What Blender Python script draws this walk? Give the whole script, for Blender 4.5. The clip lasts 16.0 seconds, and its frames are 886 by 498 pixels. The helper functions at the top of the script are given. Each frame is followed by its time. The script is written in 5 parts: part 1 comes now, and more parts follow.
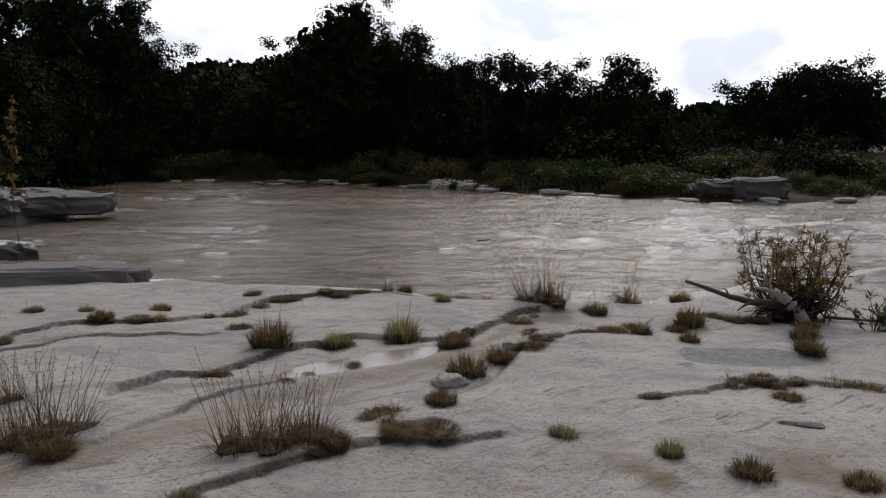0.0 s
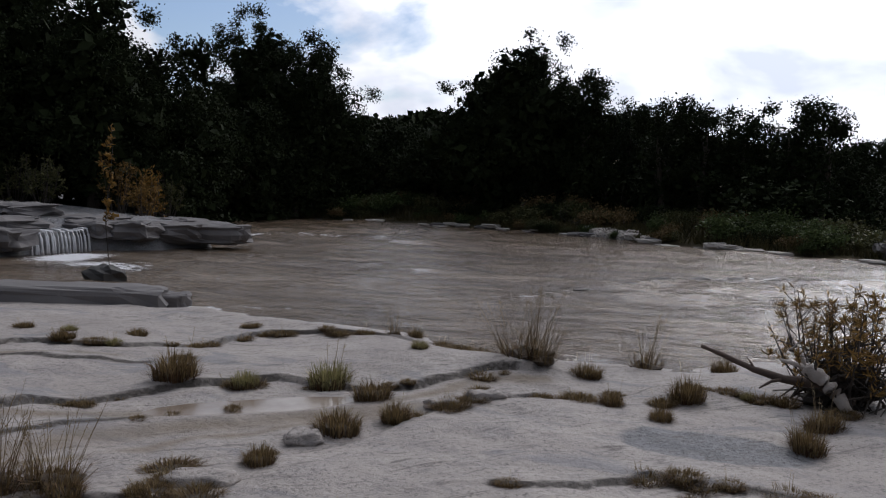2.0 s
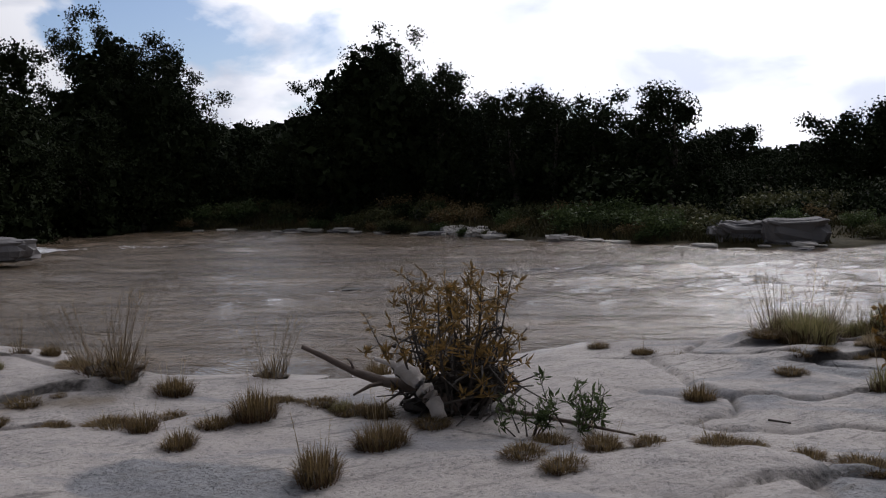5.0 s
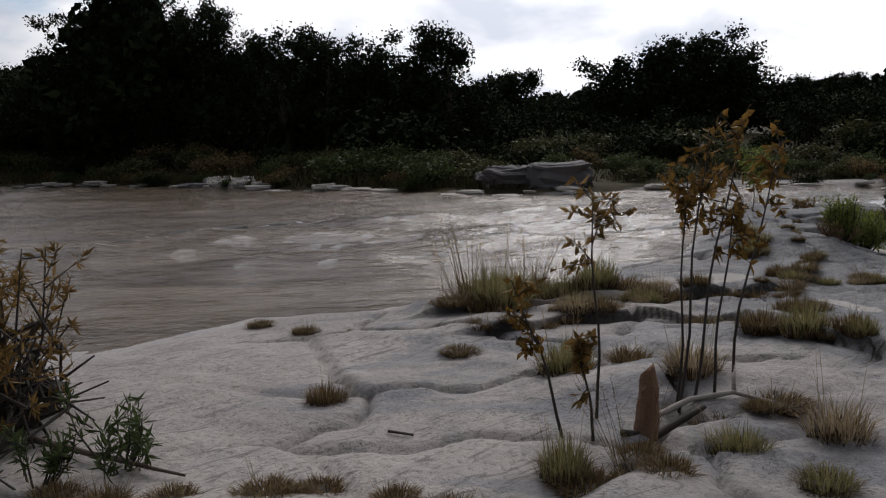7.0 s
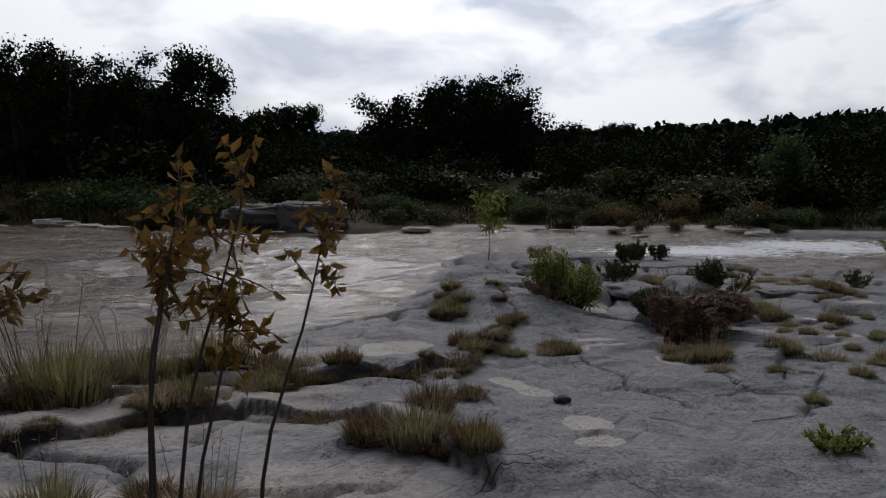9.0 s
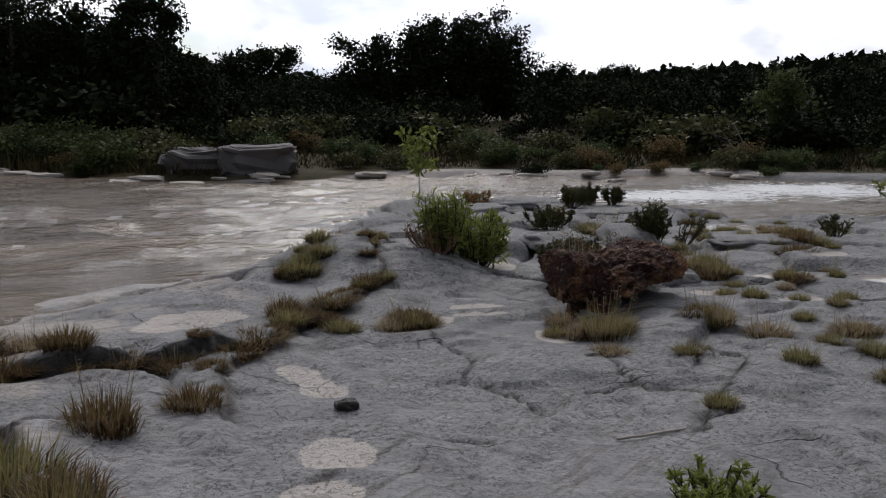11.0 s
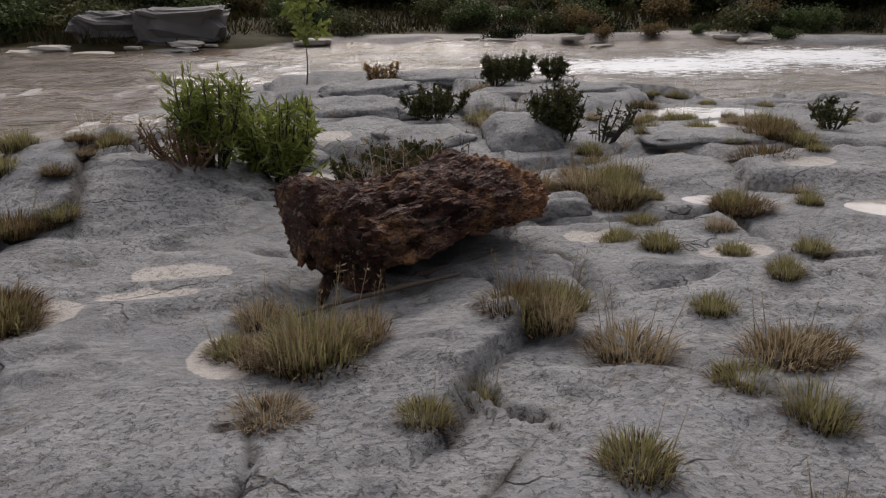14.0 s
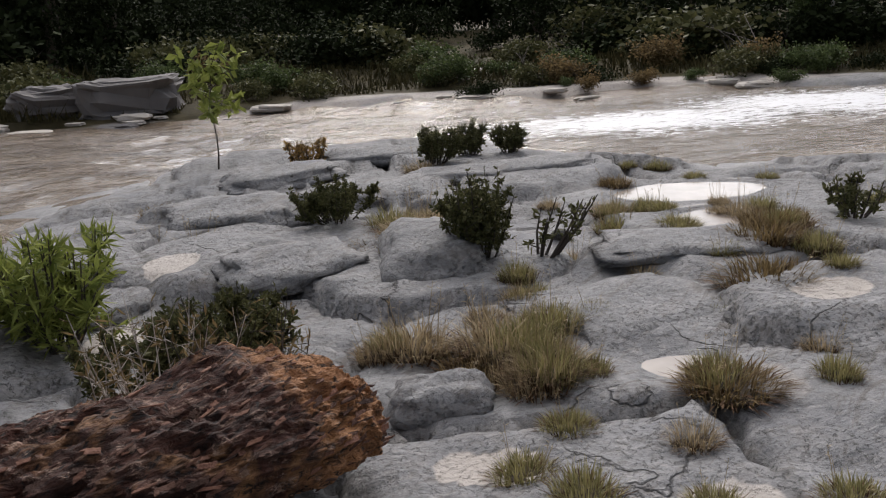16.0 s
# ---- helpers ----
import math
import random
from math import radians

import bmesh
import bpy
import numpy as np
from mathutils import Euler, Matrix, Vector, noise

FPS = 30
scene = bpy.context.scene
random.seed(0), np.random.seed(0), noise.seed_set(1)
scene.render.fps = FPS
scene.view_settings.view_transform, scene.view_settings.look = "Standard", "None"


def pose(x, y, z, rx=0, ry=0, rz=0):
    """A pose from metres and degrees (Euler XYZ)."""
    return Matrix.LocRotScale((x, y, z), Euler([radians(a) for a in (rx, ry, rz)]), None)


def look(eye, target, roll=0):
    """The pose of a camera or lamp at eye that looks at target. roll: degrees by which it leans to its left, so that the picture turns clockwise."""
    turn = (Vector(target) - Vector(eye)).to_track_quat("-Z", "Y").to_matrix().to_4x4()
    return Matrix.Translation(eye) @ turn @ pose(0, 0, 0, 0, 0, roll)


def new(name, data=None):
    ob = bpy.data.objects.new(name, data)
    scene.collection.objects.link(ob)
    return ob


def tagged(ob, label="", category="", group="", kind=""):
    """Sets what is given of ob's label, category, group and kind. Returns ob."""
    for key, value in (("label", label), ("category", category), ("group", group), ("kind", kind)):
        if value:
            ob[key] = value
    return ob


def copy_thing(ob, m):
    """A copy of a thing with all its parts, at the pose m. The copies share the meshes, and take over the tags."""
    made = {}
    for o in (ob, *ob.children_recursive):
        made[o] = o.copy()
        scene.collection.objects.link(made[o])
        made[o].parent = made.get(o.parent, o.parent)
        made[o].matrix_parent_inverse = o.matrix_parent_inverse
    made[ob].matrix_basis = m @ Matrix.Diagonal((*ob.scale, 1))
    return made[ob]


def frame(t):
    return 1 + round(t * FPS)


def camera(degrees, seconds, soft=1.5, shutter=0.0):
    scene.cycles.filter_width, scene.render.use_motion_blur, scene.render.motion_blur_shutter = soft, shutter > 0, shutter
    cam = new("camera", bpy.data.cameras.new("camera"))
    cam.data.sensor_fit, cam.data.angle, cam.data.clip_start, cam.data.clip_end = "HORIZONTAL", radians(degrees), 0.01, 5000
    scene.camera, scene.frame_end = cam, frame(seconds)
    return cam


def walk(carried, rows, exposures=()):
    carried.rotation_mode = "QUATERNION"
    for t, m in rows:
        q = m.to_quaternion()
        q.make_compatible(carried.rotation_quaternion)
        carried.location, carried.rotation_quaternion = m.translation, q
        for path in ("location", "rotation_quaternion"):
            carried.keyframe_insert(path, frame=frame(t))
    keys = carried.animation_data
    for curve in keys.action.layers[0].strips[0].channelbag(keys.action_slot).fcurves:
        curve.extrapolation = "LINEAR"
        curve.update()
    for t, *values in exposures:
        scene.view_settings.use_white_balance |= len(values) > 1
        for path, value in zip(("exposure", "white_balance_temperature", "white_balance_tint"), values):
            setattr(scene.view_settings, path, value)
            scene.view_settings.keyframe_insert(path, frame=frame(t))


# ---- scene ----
cam = camera(54.4, 16.0, soft=1.2)
METRES, EYE, TILT, LEAN, TURN = 17.0, 2.16, -7.7, 0.0, 0.0
ROWS = [
    (0.0, 0.0, 0.0, 0.0, -0.0, 0.0, 0.0),
    (0.5, 0.0441, 0.014, -0.0012, 3.36, -0.12, -1.07),
    (1.0, 0.0827, 0.0319, -0.0022, 7.44, -0.27, -1.85),
    (1.5, 0.1189, 0.0573, -0.0017, 11.75, 0.76, -2.53),
    (2.0, 0.142, 0.0843, -0.0011, 14.67, 2.88, -3.57),
    (2.5, 0.1655, 0.1171, 0.0007, 15.86, 4.35, -3.81),
    (3.0, 0.191, 0.1477, 0.0027, 15.23, 3.88, -3.11),
    (5.5, 0.3048, 0.2254, -0.0004, 7.19, 3.62, -0.21),
    (6.0, 0.3221, 0.2533, 0.0027, 3.77, 3.75, -0.13),
    (6.5, 0.3404, 0.2822, 0.0052, 0.6, 2.07, 0.66),
    (7.0, 0.3575, 0.3038, 0.0071, -2.41, -0.02, 1.84),
    (7.5, 0.3754, 0.325, 0.0085, -5.07, -1.21, 3.48),
    (8.0, 0.3987, 0.3456, 0.0115, -7.92, -0.86, 4.58),
    (8.5, 0.4236, 0.369, 0.0153, -12.62, 1.15, 2.57),
    (9.0, 0.4488, 0.3843, 0.0166, -15.26, 2.07, 1.52),
    (9.5, 0.4746, 0.4106, 0.017, -15.87, 0.19, 1.75),
    (12.0, 0.586, 0.4976, 0.0143, -13.66, -2.7, 1.7),
    (12.5, 0.6081, 0.5219, 0.015, -13.99, -5.54, 0.93),
    (13.0, 0.6277, 0.5423, 0.016, -14.45, -6.83, 0.45),
    (13.5, 0.6439, 0.5616, 0.0186, -14.16, -8.53, 0.84),
    (14.0, 0.6592, 0.5815, 0.0219, -12.71, -9.92, 2.24),
    (14.5, 0.6738, 0.6017, 0.0248, -10.74, -8.63, 3.24),
    (15.0, 0.6876, 0.6213, 0.0289, -9.44, -4.91, 4.2),
    (15.5, 0.7012, 0.6441, 0.0335, -9.75, -3.99, 4.37),
    (16.0, 0.7176, 0.6662, 0.0352, -12.13, -6.73, 4.85),
]
walk(cam, [(t, pose(0, 0, EYE, TILT, LEAN, TURN) @ pose(METRES * x, METRES * y, METRES * z, 90 + pitch, roll, yaw)) for t, x, y, z, yaw, pitch, roll in ROWS],
     exposures=[(0.0, -0.3, 6400, 12), (1.0, -0.4, 6300, 12), (2.0, -0.38, 6100, 13), (2.6, -0.52, 6050, 14), (3.1, -0.36, 6100, 14), (5.5, -0.42, 6200, 14), (6.5, -0.6, 6300, 12), (8.0, -0.3, 6500, 12), (9.0, -0.85, 6250, 12), (9.7, -0.75, 6250, 12), (12.0, -0.02, 6550, 11), (13.0, 0.1, 6650, 12), (14.5, 0.15, 6800, 14), (16.0, 0.42, 6650, 12)])

# ---- world and sun ----
SUN_ELEV, SUN_AZ = 39.0, 13.0          # degrees; azimuth from +y towards +x
world = bpy.data.worlds.new("sky")
scene.world = world
world.use_nodes = True


class Nodes:
    """Short hand for building a node tree."""

    def __init__(self, tree):
        self.tree = tree
        tree.nodes.clear()

    def add(self, kind, **inputs):
        n = self.tree.nodes.new("ShaderNode" + kind)
        for key, value in inputs.items():
            self.put(n, key, value)
        return n

    def put(self, n, key, value):
        sock = n.inputs[int(key[1:])] if key[0] == "i" and key[1:].isdigit() else n.inputs[key.replace("_", " ")]
        if isinstance(value, bpy.types.NodeSocket):
            self.tree.links.new(value, sock)
        else:
            sock.default_value = value

    def math(self, op, a, b=0.0, clamp=False):
        n = self.add("Math", i0=a, i1=b)
        n.operation, n.use_clamp = op, clamp
        return n.outputs[0]

    def vmath(self, op, a, b=(0, 0, 0)):
        n = self.add("VectorMath", i0=a, i1=b)
        n.operation = op
        return n.outputs[0]

    def noise(self, vec, scale, detail=4.0, rough=0.55, distort=0.0):
        n = self.add("TexNoise", Vector=vec, Scale=scale, Detail=detail, Roughness=rough, Distortion=distort)
        return n.outputs["Fac"]

    def ramp(self, fac, *stops):
        n = self.add("ValToRGB", Fac=fac)
        els = n.color_ramp.elements
        while len(els) < len(stops):
            els.new(0.5)
        for e, (p, c) in zip(els, stops):
            e.position = p
            e.color = (c, c, c, 1) if isinstance(c, (int, float)) else (*c, 1)
        return n.outputs["Color"]

    def mix(self, fac, a, b, mode="MIX"):
        n = self.add("Mix")
        n.data_type, n.blend_type = "RGBA", mode
        for i, v in ((0, fac), (6, a), (7, b)):
            if isinstance(v, bpy.types.NodeSocket):
                self.tree.links.new(v, n.inputs[i])
            else:
                n.inputs[i].default_value = v if i == 0 else (*v, 1)
        return n.outputs[2]

    def bump(self, height, strength, distance, normal=None):
        n = self.add("Bump", Height=height, Strength=strength, Distance=distance)
        if normal is not None:
            self.put(n, "Normal", normal)
        return n.outputs[0]


def build_sky():
    n = Nodes(world.node_tree)
    sky = n.add("TexSky")
    sky.sky_type, sky.sun_disc = "NISHITA", False
    sky.sun_elevation, sky.sun_rotation = radians(SUN_ELEV), radians(SUN_AZ)
    way = n.add("TexCoord").outputs["Generated"]
    flat = n.vmath("MULTIPLY", n.vmath("NORMALIZE", way), (1.0, 1.0, 2.2))
    cover = n.noise(flat, 3.6, 7.0, 0.52, 0.3)
    shade = n.noise(n.vmath("ADD", flat, (3.1, 7.7, 0.05)), 6.5, 6.0, 0.5, 0.25)
    mask = n.ramp(cover, (0.39, 0.0), (0.455, 1.0))
    cloud = n.ramp(shade, (0.36, (0.70, 0.74, 0.82)), (0.54, (1.15, 1.15, 1.16)))
    toward = n.add("VectorMath", i0=n.vmath("NORMALIZE", way), i1=(math.sin(radians(SUN_AZ)) * math.cos(radians(SUN_ELEV)), math.cos(radians(SUN_AZ)) * math.cos(radians(SUN_ELEV)), math.sin(radians(SUN_ELEV))))
    toward.operation = "DOT_PRODUCT"
    glow = n.math("ADD", 0.16, n.math("MULTIPLY", n.math("POWER", n.math("MAXIMUM", toward.outputs["Value"], 0.0), 1.8), 1.85))
    cloud = n.vmath("MULTIPLY", cloud, n.add("CombineXYZ", X=glow, Y=glow, Z=glow).outputs[0])
    blue = n.vmath("MULTIPLY", sky.outputs[0], (0.10, 0.105, 0.115))
    col = n.mix(mask, (0, 0, 0), cloud)
    tint = n.mix(mask, blue, (0, 0, 0))
    bg = n.add("Background", Color=n.vmath("ADD", col, tint), Strength=1.0)
    n.tree.links.new(bg.outputs[0], n.add("OutputWorld").inputs[0])


build_sky()
sun = new("sun", bpy.data.lights.new("sun", "SUN"))
sun.data.energy, sun.data.angle, sun.data.color = 1.1, radians(14), (1.0, 0.95, 0.87)
_a, _e = radians(SUN_AZ), radians(SUN_ELEV)
sun.matrix_world = look((math.sin(_a) * math.cos(_e) * 60, math.cos(_a) * math.cos(_e) * 60, math.sin(_e) * 60), (0, 0, 0))


# ---- materials ----
def material(name, build):
    m = bpy.data.materials.new(name)
    m.use_nodes = True
    n = Nodes(m.node_tree)
    bsdf = n.add("BsdfPrincipled")
    thin = build(n, bsdf, n.add("TexCoord").outputs["Object"])
    out = bsdf.outputs[0]
    if thin:
        glass = n.add("BsdfTranslucent")
        n.put(glass, "Color", bsdf.inputs["Base Color"].links[0].from_socket)
        out = n.add("MixShader", i0=thin, i1=bsdf.outputs[0], i2=glass.outputs[0]).outputs[0]
    n.tree.links.new(out, n.add("OutputMaterial").inputs[0])
    return m


def attribute(n, name):
    a = n.add("Attribute")
    a.attribute_name = name
    return a.outputs["Fac"]


def limestone(n, b, pos):
    wide = n.noise(pos, 0.55, 5.0, 0.6, 0.6)
    mid = n.noise(pos, 3.0, 6.0, 0.65, 0.4)
    fine = n.noise(pos, 28.0, 5.0, 0.7)
    speck = n.noise(pos, 110.0, 3.0, 0.6)
    streak = n.noise(n.vmath("MULTIPLY", pos, (1.0, 1.9, 1.9)), 3.2, 7.0, 0.68, 0.9)
    pale = n.mix(n.ramp(wide, (0.35, 0.0), (0.65, 1.0)), (0.34, 0.30, 0.275), (0.42, 0.375, 0.34))
    pale = n.mix(n.ramp(mid, (0.50, 0.0), (0.72, 0.65)), pale, (0.29, 0.265, 0.26))
    grey = n.mix(n.ramp(mid, (0.32, 0.0), (0.66, 1.0)), (0.155, 0.155, 0.163), (0.265, 0.262, 0.266))
    grey = n.mix(n.ramp(streak, (0.58, 0.0), (0.70, 0.75)), grey, (0.33, 0.315, 0.31))
    grey = n.mix(n.ramp(streak, (0.30, 0.6), (0.40, 0.0)), grey, (0.13, 0.13, 0.145))
    edge = n.math("ADD", attribute(n, "grey"), n.math("MULTIPLY", n.math("SUBTRACT", n.noise(pos, 0.9, 6.0, 0.62, 0.8), 0.5), 1.7))
    stone = n.mix(n.ramp(edge, (0.42, 0.0), (0.62, 1.0)), pale, grey)
    stone = n.mix(n.ramp(fine, (0.33, 0.8), (0.47, 0.0)), stone, (0.10, 0.09, 0.085))
    fleck = n.noise(n.vmath("MULTIPLY", pos, (1.0, 2.2, 2.0)), 16.0, 7.0, 0.75, 0.8)
    rough_zone = n.ramp(edge, (0.45, 0.25), (0.65, 1.0))
    stone = n.mix(n.math("MULTIPLY", n.ramp(fleck, (0.54, 0.0), (0.60, 0.45)), rough_zone), stone, (0.36, 0.345, 0.335))
    stone = n.mix(n.math("MULTIPLY", n.ramp(fleck, (0.38, 0.55), (0.45, 0.0)), rough_zone), stone, (0.075, 0.075, 0.08))
    tone = n.noise(pos, 5.5, 6.0, 0.7, 0.6)
    stone = n.mix(n.ramp(tone, (0.52, 0.0), (0.66, 0.5)), stone, (0.20, 0.185, 0.18))
    bed = n.add("Mapping", Vector=pos, Rotation=(0, 0, radians(-38)))
    lines = n.noise(n.vmath("MULTIPLY", bed.outputs[0], (0.55, 3.6, 3.0)), 4.2, 7.0, 0.66, 1.0)
    stone = n.mix(n.math("MULTIPLY", n.ramp(lines, (0.56, 0.0), (0.63, 0.8)), n.ramp(wide, (0.36, 0.2), (0.56, 1.0))), stone, (0.13, 0.115, 0.105))
    damp = n.noise(n.vmath("MULTIPLY", pos, (0.7, 1.3, 1.0)), 1.15, 6.0, 0.6, 0.9)
    stone = n.mix(n.ramp(damp, (0.57, 0.0), (0.64, 0.6)), stone, (0.19, 0.19, 0.205))
    stone = n.mix(n.ramp(speck, (0.60, 0.0), (0.75, 0.22)), stone, (0.6, 0.57, 0.53))
    # hairline cracks
    vor = n.add("TexVoronoi", Vector=n.vmath("ADD", pos, n.vmath("MULTIPLY", n.add("TexNoise", Vector=pos, Scale=1.6, Detail=6.0).outputs["Color"], (0.9, 0.9, 0.9))), Scale=0.9)
    vor.feature = "DISTANCE_TO_EDGE"
    line = n.ramp(vor.outputs["Distance"], (0.0, 1.0), (0.007, 0.0))
    patchy = n.ramp(n.noise(pos, 1.7, 5.0), (0.50, 0.0), (0.56, 1.0))
    crack = n.math("MULTIPLY", n.math("MULTIPLY", line, patchy), n.math("MULTIPLY", n.ramp(edge, (0.45, 0.0), (0.65, 1.0)), 0.6))
    stone = n.mix(crack, stone, (0.045, 0.04, 0.036))
    pits = n.noise(pos, 46.0, 5.0, 0.72, 0.5)
    pit_zone = n.math("MULTIPLY", rough_zone, n.ramp(n.noise(pos, 1.4, 5.0, 0.6, 0.5), (0.42, 0.1), (0.58, 1.0)))
    pit = n.math("MULTIPLY", n.ramp(pits, (0.55, 0.0), (0.61, 1.0)), pit_zone)
    stone = n.mix(n.math("MULTIPLY", pit, 0.32), stone, (0.06, 0.058, 0.06))
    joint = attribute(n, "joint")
    # joint dirt and growth, with ledge undercut shade painted in as near-black brown
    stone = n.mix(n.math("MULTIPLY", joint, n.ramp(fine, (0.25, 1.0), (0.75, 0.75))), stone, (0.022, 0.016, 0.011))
    stone = n.mix(n.math("MULTIPLY", attribute(n, "silt"), n.ramp(mid, (0.3, 1.0), (0.7, 0.6))), stone, n.mix(n.noise(pos, 2.2, 4.0), (0.11, 0.08, 0.045), (0.20, 0.145, 0.085)))
    stone = n.mix(n.ramp(n.math("ADD", attribute(n, "pale"), n.math("MULTIPLY", n.math("SUBTRACT", n.noise(pos, 6.0, 6.0, 0.65), 0.5), 1.5)), (0.42, 0.0), (0.68, 0.8)), stone, n.mix(mid, (0.40, 0.35, 0.31), (0.55, 0.50, 0.46)))
    soil = n.mix(n.ramp(n.noise(pos, 1.3, 6.0, 0.65), (0.35, 0.0), (0.65, 1.0)), (0.03, 0.026, 0.014), (0.075, 0.062, 0.034))
    soil_mask = n.ramp(n.math("ADD", attribute(n, "soil"), n.math("MULTIPLY", n.math("SUBTRACT", n.noise(pos, 1.1, 4.0), 0.5), 0.6)), (0.4, 0.0), (0.6, 1.0))
    n.put(b, "Base_Color", n.mix(soil_mask, stone, soil))
    wet = attribute(n, "wet")
    n.put(b, "Specular_IOR_Level", n.math("SUBTRACT", 0.35, n.math("MULTIPLY", soil_mask, 0.3)))
    n.put(b, "Roughness", n.math("SUBTRACT", n.math("ADD", 0.62, n.math("MULTIPLY", fine, 0.3)), n.math("MULTIPLY", wet, 0.45)))
    h = n.math("ADD", n.math("MULTIPLY", mid, 0.6), n.math("ADD", n.math("MULTIPLY", fine, 0.2), n.math("MULTIPLY", streak, 0.35)))
    h = n.math("SUBTRACT", n.math("SUBTRACT", h, n.math("MULTIPLY", crack, 0.6)), n.math("MULTIPLY", pit, 0.25))
    n.put(b, "Normal", n.bump(h, 0.9, 0.05))


def river(n, b, pos):
    long = n.vmath("MULTIPLY", pos, (0.42, 1.5, 1.0))
    w1 = n.noise(long, 1.1, 3.0, 0.5, 0.8)
    w2 = n.noise(long, 5.5, 4.0, 0.6, 0.9)
    mud_reflect = n.noise(long, 0.55, 6.0, 0.62, 1.0)
    # mud tone, its dark streaks also painting in ripple reflections
    brown = n.mix(n.ramp(mud_reflect, (0.35, 0.0), (0.65, 1.0)), (0.07, 0.047, 0.028), (0.20, 0.15, 0.105))
    w3 = n.noise(long, 13.0, 3.0, 0.6, 0.6)
    froth_glare = n.math("ADD", attribute(n, "foam_glare"), n.math("MULTIPLY", n.math("SUBTRACT", n.noise(n.vmath("MULTIPLY", pos, (1.0, 2.6, 1.0)), 3.4, 7.0, 0.7, 1.2), 0.5), 1.9))
    # the white also paints in sky glare on the water at the right
    white = n.ramp(froth_glare, (0.50, 0.0), (0.75, 1.0))
    n.put(b, "Base_Color", n.mix(white, brown, (0.74, 0.74, 0.76)))
    n.put(b, "Roughness", n.math("ADD", 0.05, n.math("MULTIPLY", white, 0.5)))
    n.put(b, "IOR", 1.33)
    n.put(b, "Normal", n.bump(n.math("ADD", n.math("ADD", n.math("MULTIPLY", w1, 0.5), n.math("MULTIPLY", w2, 0.55)), n.math("MULTIPLY", w3, 0.25)), 1.0, 0.08))


def still_water(n, b, pos):
    n.put(b, "Base_Color", n.mix(n.ramp(n.noise(pos, 3.0, 4.0), (0.35, 0.0), (0.65, 1.0)), (0.24, 0.20, 0.165), (0.36, 0.31, 0.27)))
    n.put(b, "Roughness", 0.06)
    n.put(b, "IOR", 1.33)
    n.put(b, "Normal", n.bump(n.noise(pos, 9.0, 3.0), 0.12, 0.02))


def tinted(dark, light, rough=0.6, scale=3.0, leaf=False, bump_scale=0.0, thin=0.0):
    """Foliage, grass or wood: each island takes its own tone between two colours."""
    def build(n, b, pos):
        r = n.add("NewGeometry").outputs["Random Per Island"]
        f = n.math("ADD", n.math("MULTIPLY", r, 0.65), n.math("MULTIPLY", n.noise(pos, scale, 3.0), 0.5))
        n.put(b, "Base_Color", n.mix(n.ramp(f, (0.15, 0.0), (0.9, 1.0)), dark, light))
        n.put(b, "Roughness", rough)
        if leaf:
            n.put(b, "Specular_IOR_Level", 0.1)
        if bump_scale:
            n.put(b, "Normal", n.bump(n.noise(n.vmath("MULTIPLY", pos, (1.0, 1.0, 1.0)), bump_scale, 5.0, 0.65), 0.7, 0.02))
        return thin
    return build


def rotten_wood(n, b, pos):
    grain = n.noise(n.vmath("MULTIPLY", pos, (2.2, 14.0, 9.0)), 2.4, 7.0, 0.7, 0.8)
    blotch = n.noise(pos, 4.5, 5.0, 0.6, 0.5)
    c = n.mix(n.ramp(grain, (0.30, 0.0), (0.62, 1.0)), (0.006, 0.003, 0.0022), (0.105, 0.033, 0.018))
    c = n.mix(n.math("MULTIPLY", n.ramp(blotch, (0.52, 0.0), (0.64, 1.0)), n.ramp(grain, (0.38, 0.1), (0.55, 1.0))), c, (0.40, 0.20, 0.085))
    c = n.mix(n.ramp(n.noise(n.vmath("MULTIPLY", pos, (1.0, 2.4, 2.4)), 13.0, 6.0, 0.75), (0.57, 0.0), (0.62, 0.7)), c, (0.50, 0.33, 0.25))
    along = n.add("SeparateXYZ", Vector=pos).outputs[0]
    fresh = n.math("MULTIPLY", n.ramp(n.math("ADD", along, n.math("MULTIPLY", n.noise(pos, 5.0, 5.0, 0.65), 0.55)), (0.50, 0.0), (0.58, 0.85)), n.ramp(grain, (0.36, 0.0), (0.5, 1.0)))
    c = n.mix(fresh, c, (0.46, 0.21, 0.085))
    plates = n.noise(n.vmath("MULTIPLY", pos, (1.0, 1.9, 1.9)), 26.0, 4.0, 0.6, 1.0)
    c = n.mix(n.ramp(plates, (0.36, 0.9), (0.44, 0.0)), c, (0.006, 0.0035, 0.003))
    n.put(b, "Base_Color", c)
    n.put(b, "Roughness", 0.8)
    n.put(b, "Normal", n.bump(n.math("ADD", grain, plates), 1.0, 0.04))


M_STONE = material("limestone", limestone)
M_RIVER = material("river_water", river)
M_POOL = material("puddle_water", still_water)


def muddy_puddle(n, b, pos):
    n.put(b, "Base_Color", n.mix(n.ramp(n.noise(pos, 2.5, 4.0), (0.35, 0.0), (0.65, 1.0)), (0.19, 0.145, 0.11), (0.30, 0.25, 0.21)))
    n.put(b, "Roughness", 0.08)
    n.put(b, "IOR", 1.33)
    n.put(b, "Normal", n.bump(n.noise(pos, 6.0, 3.0), 0.1, 0.02))


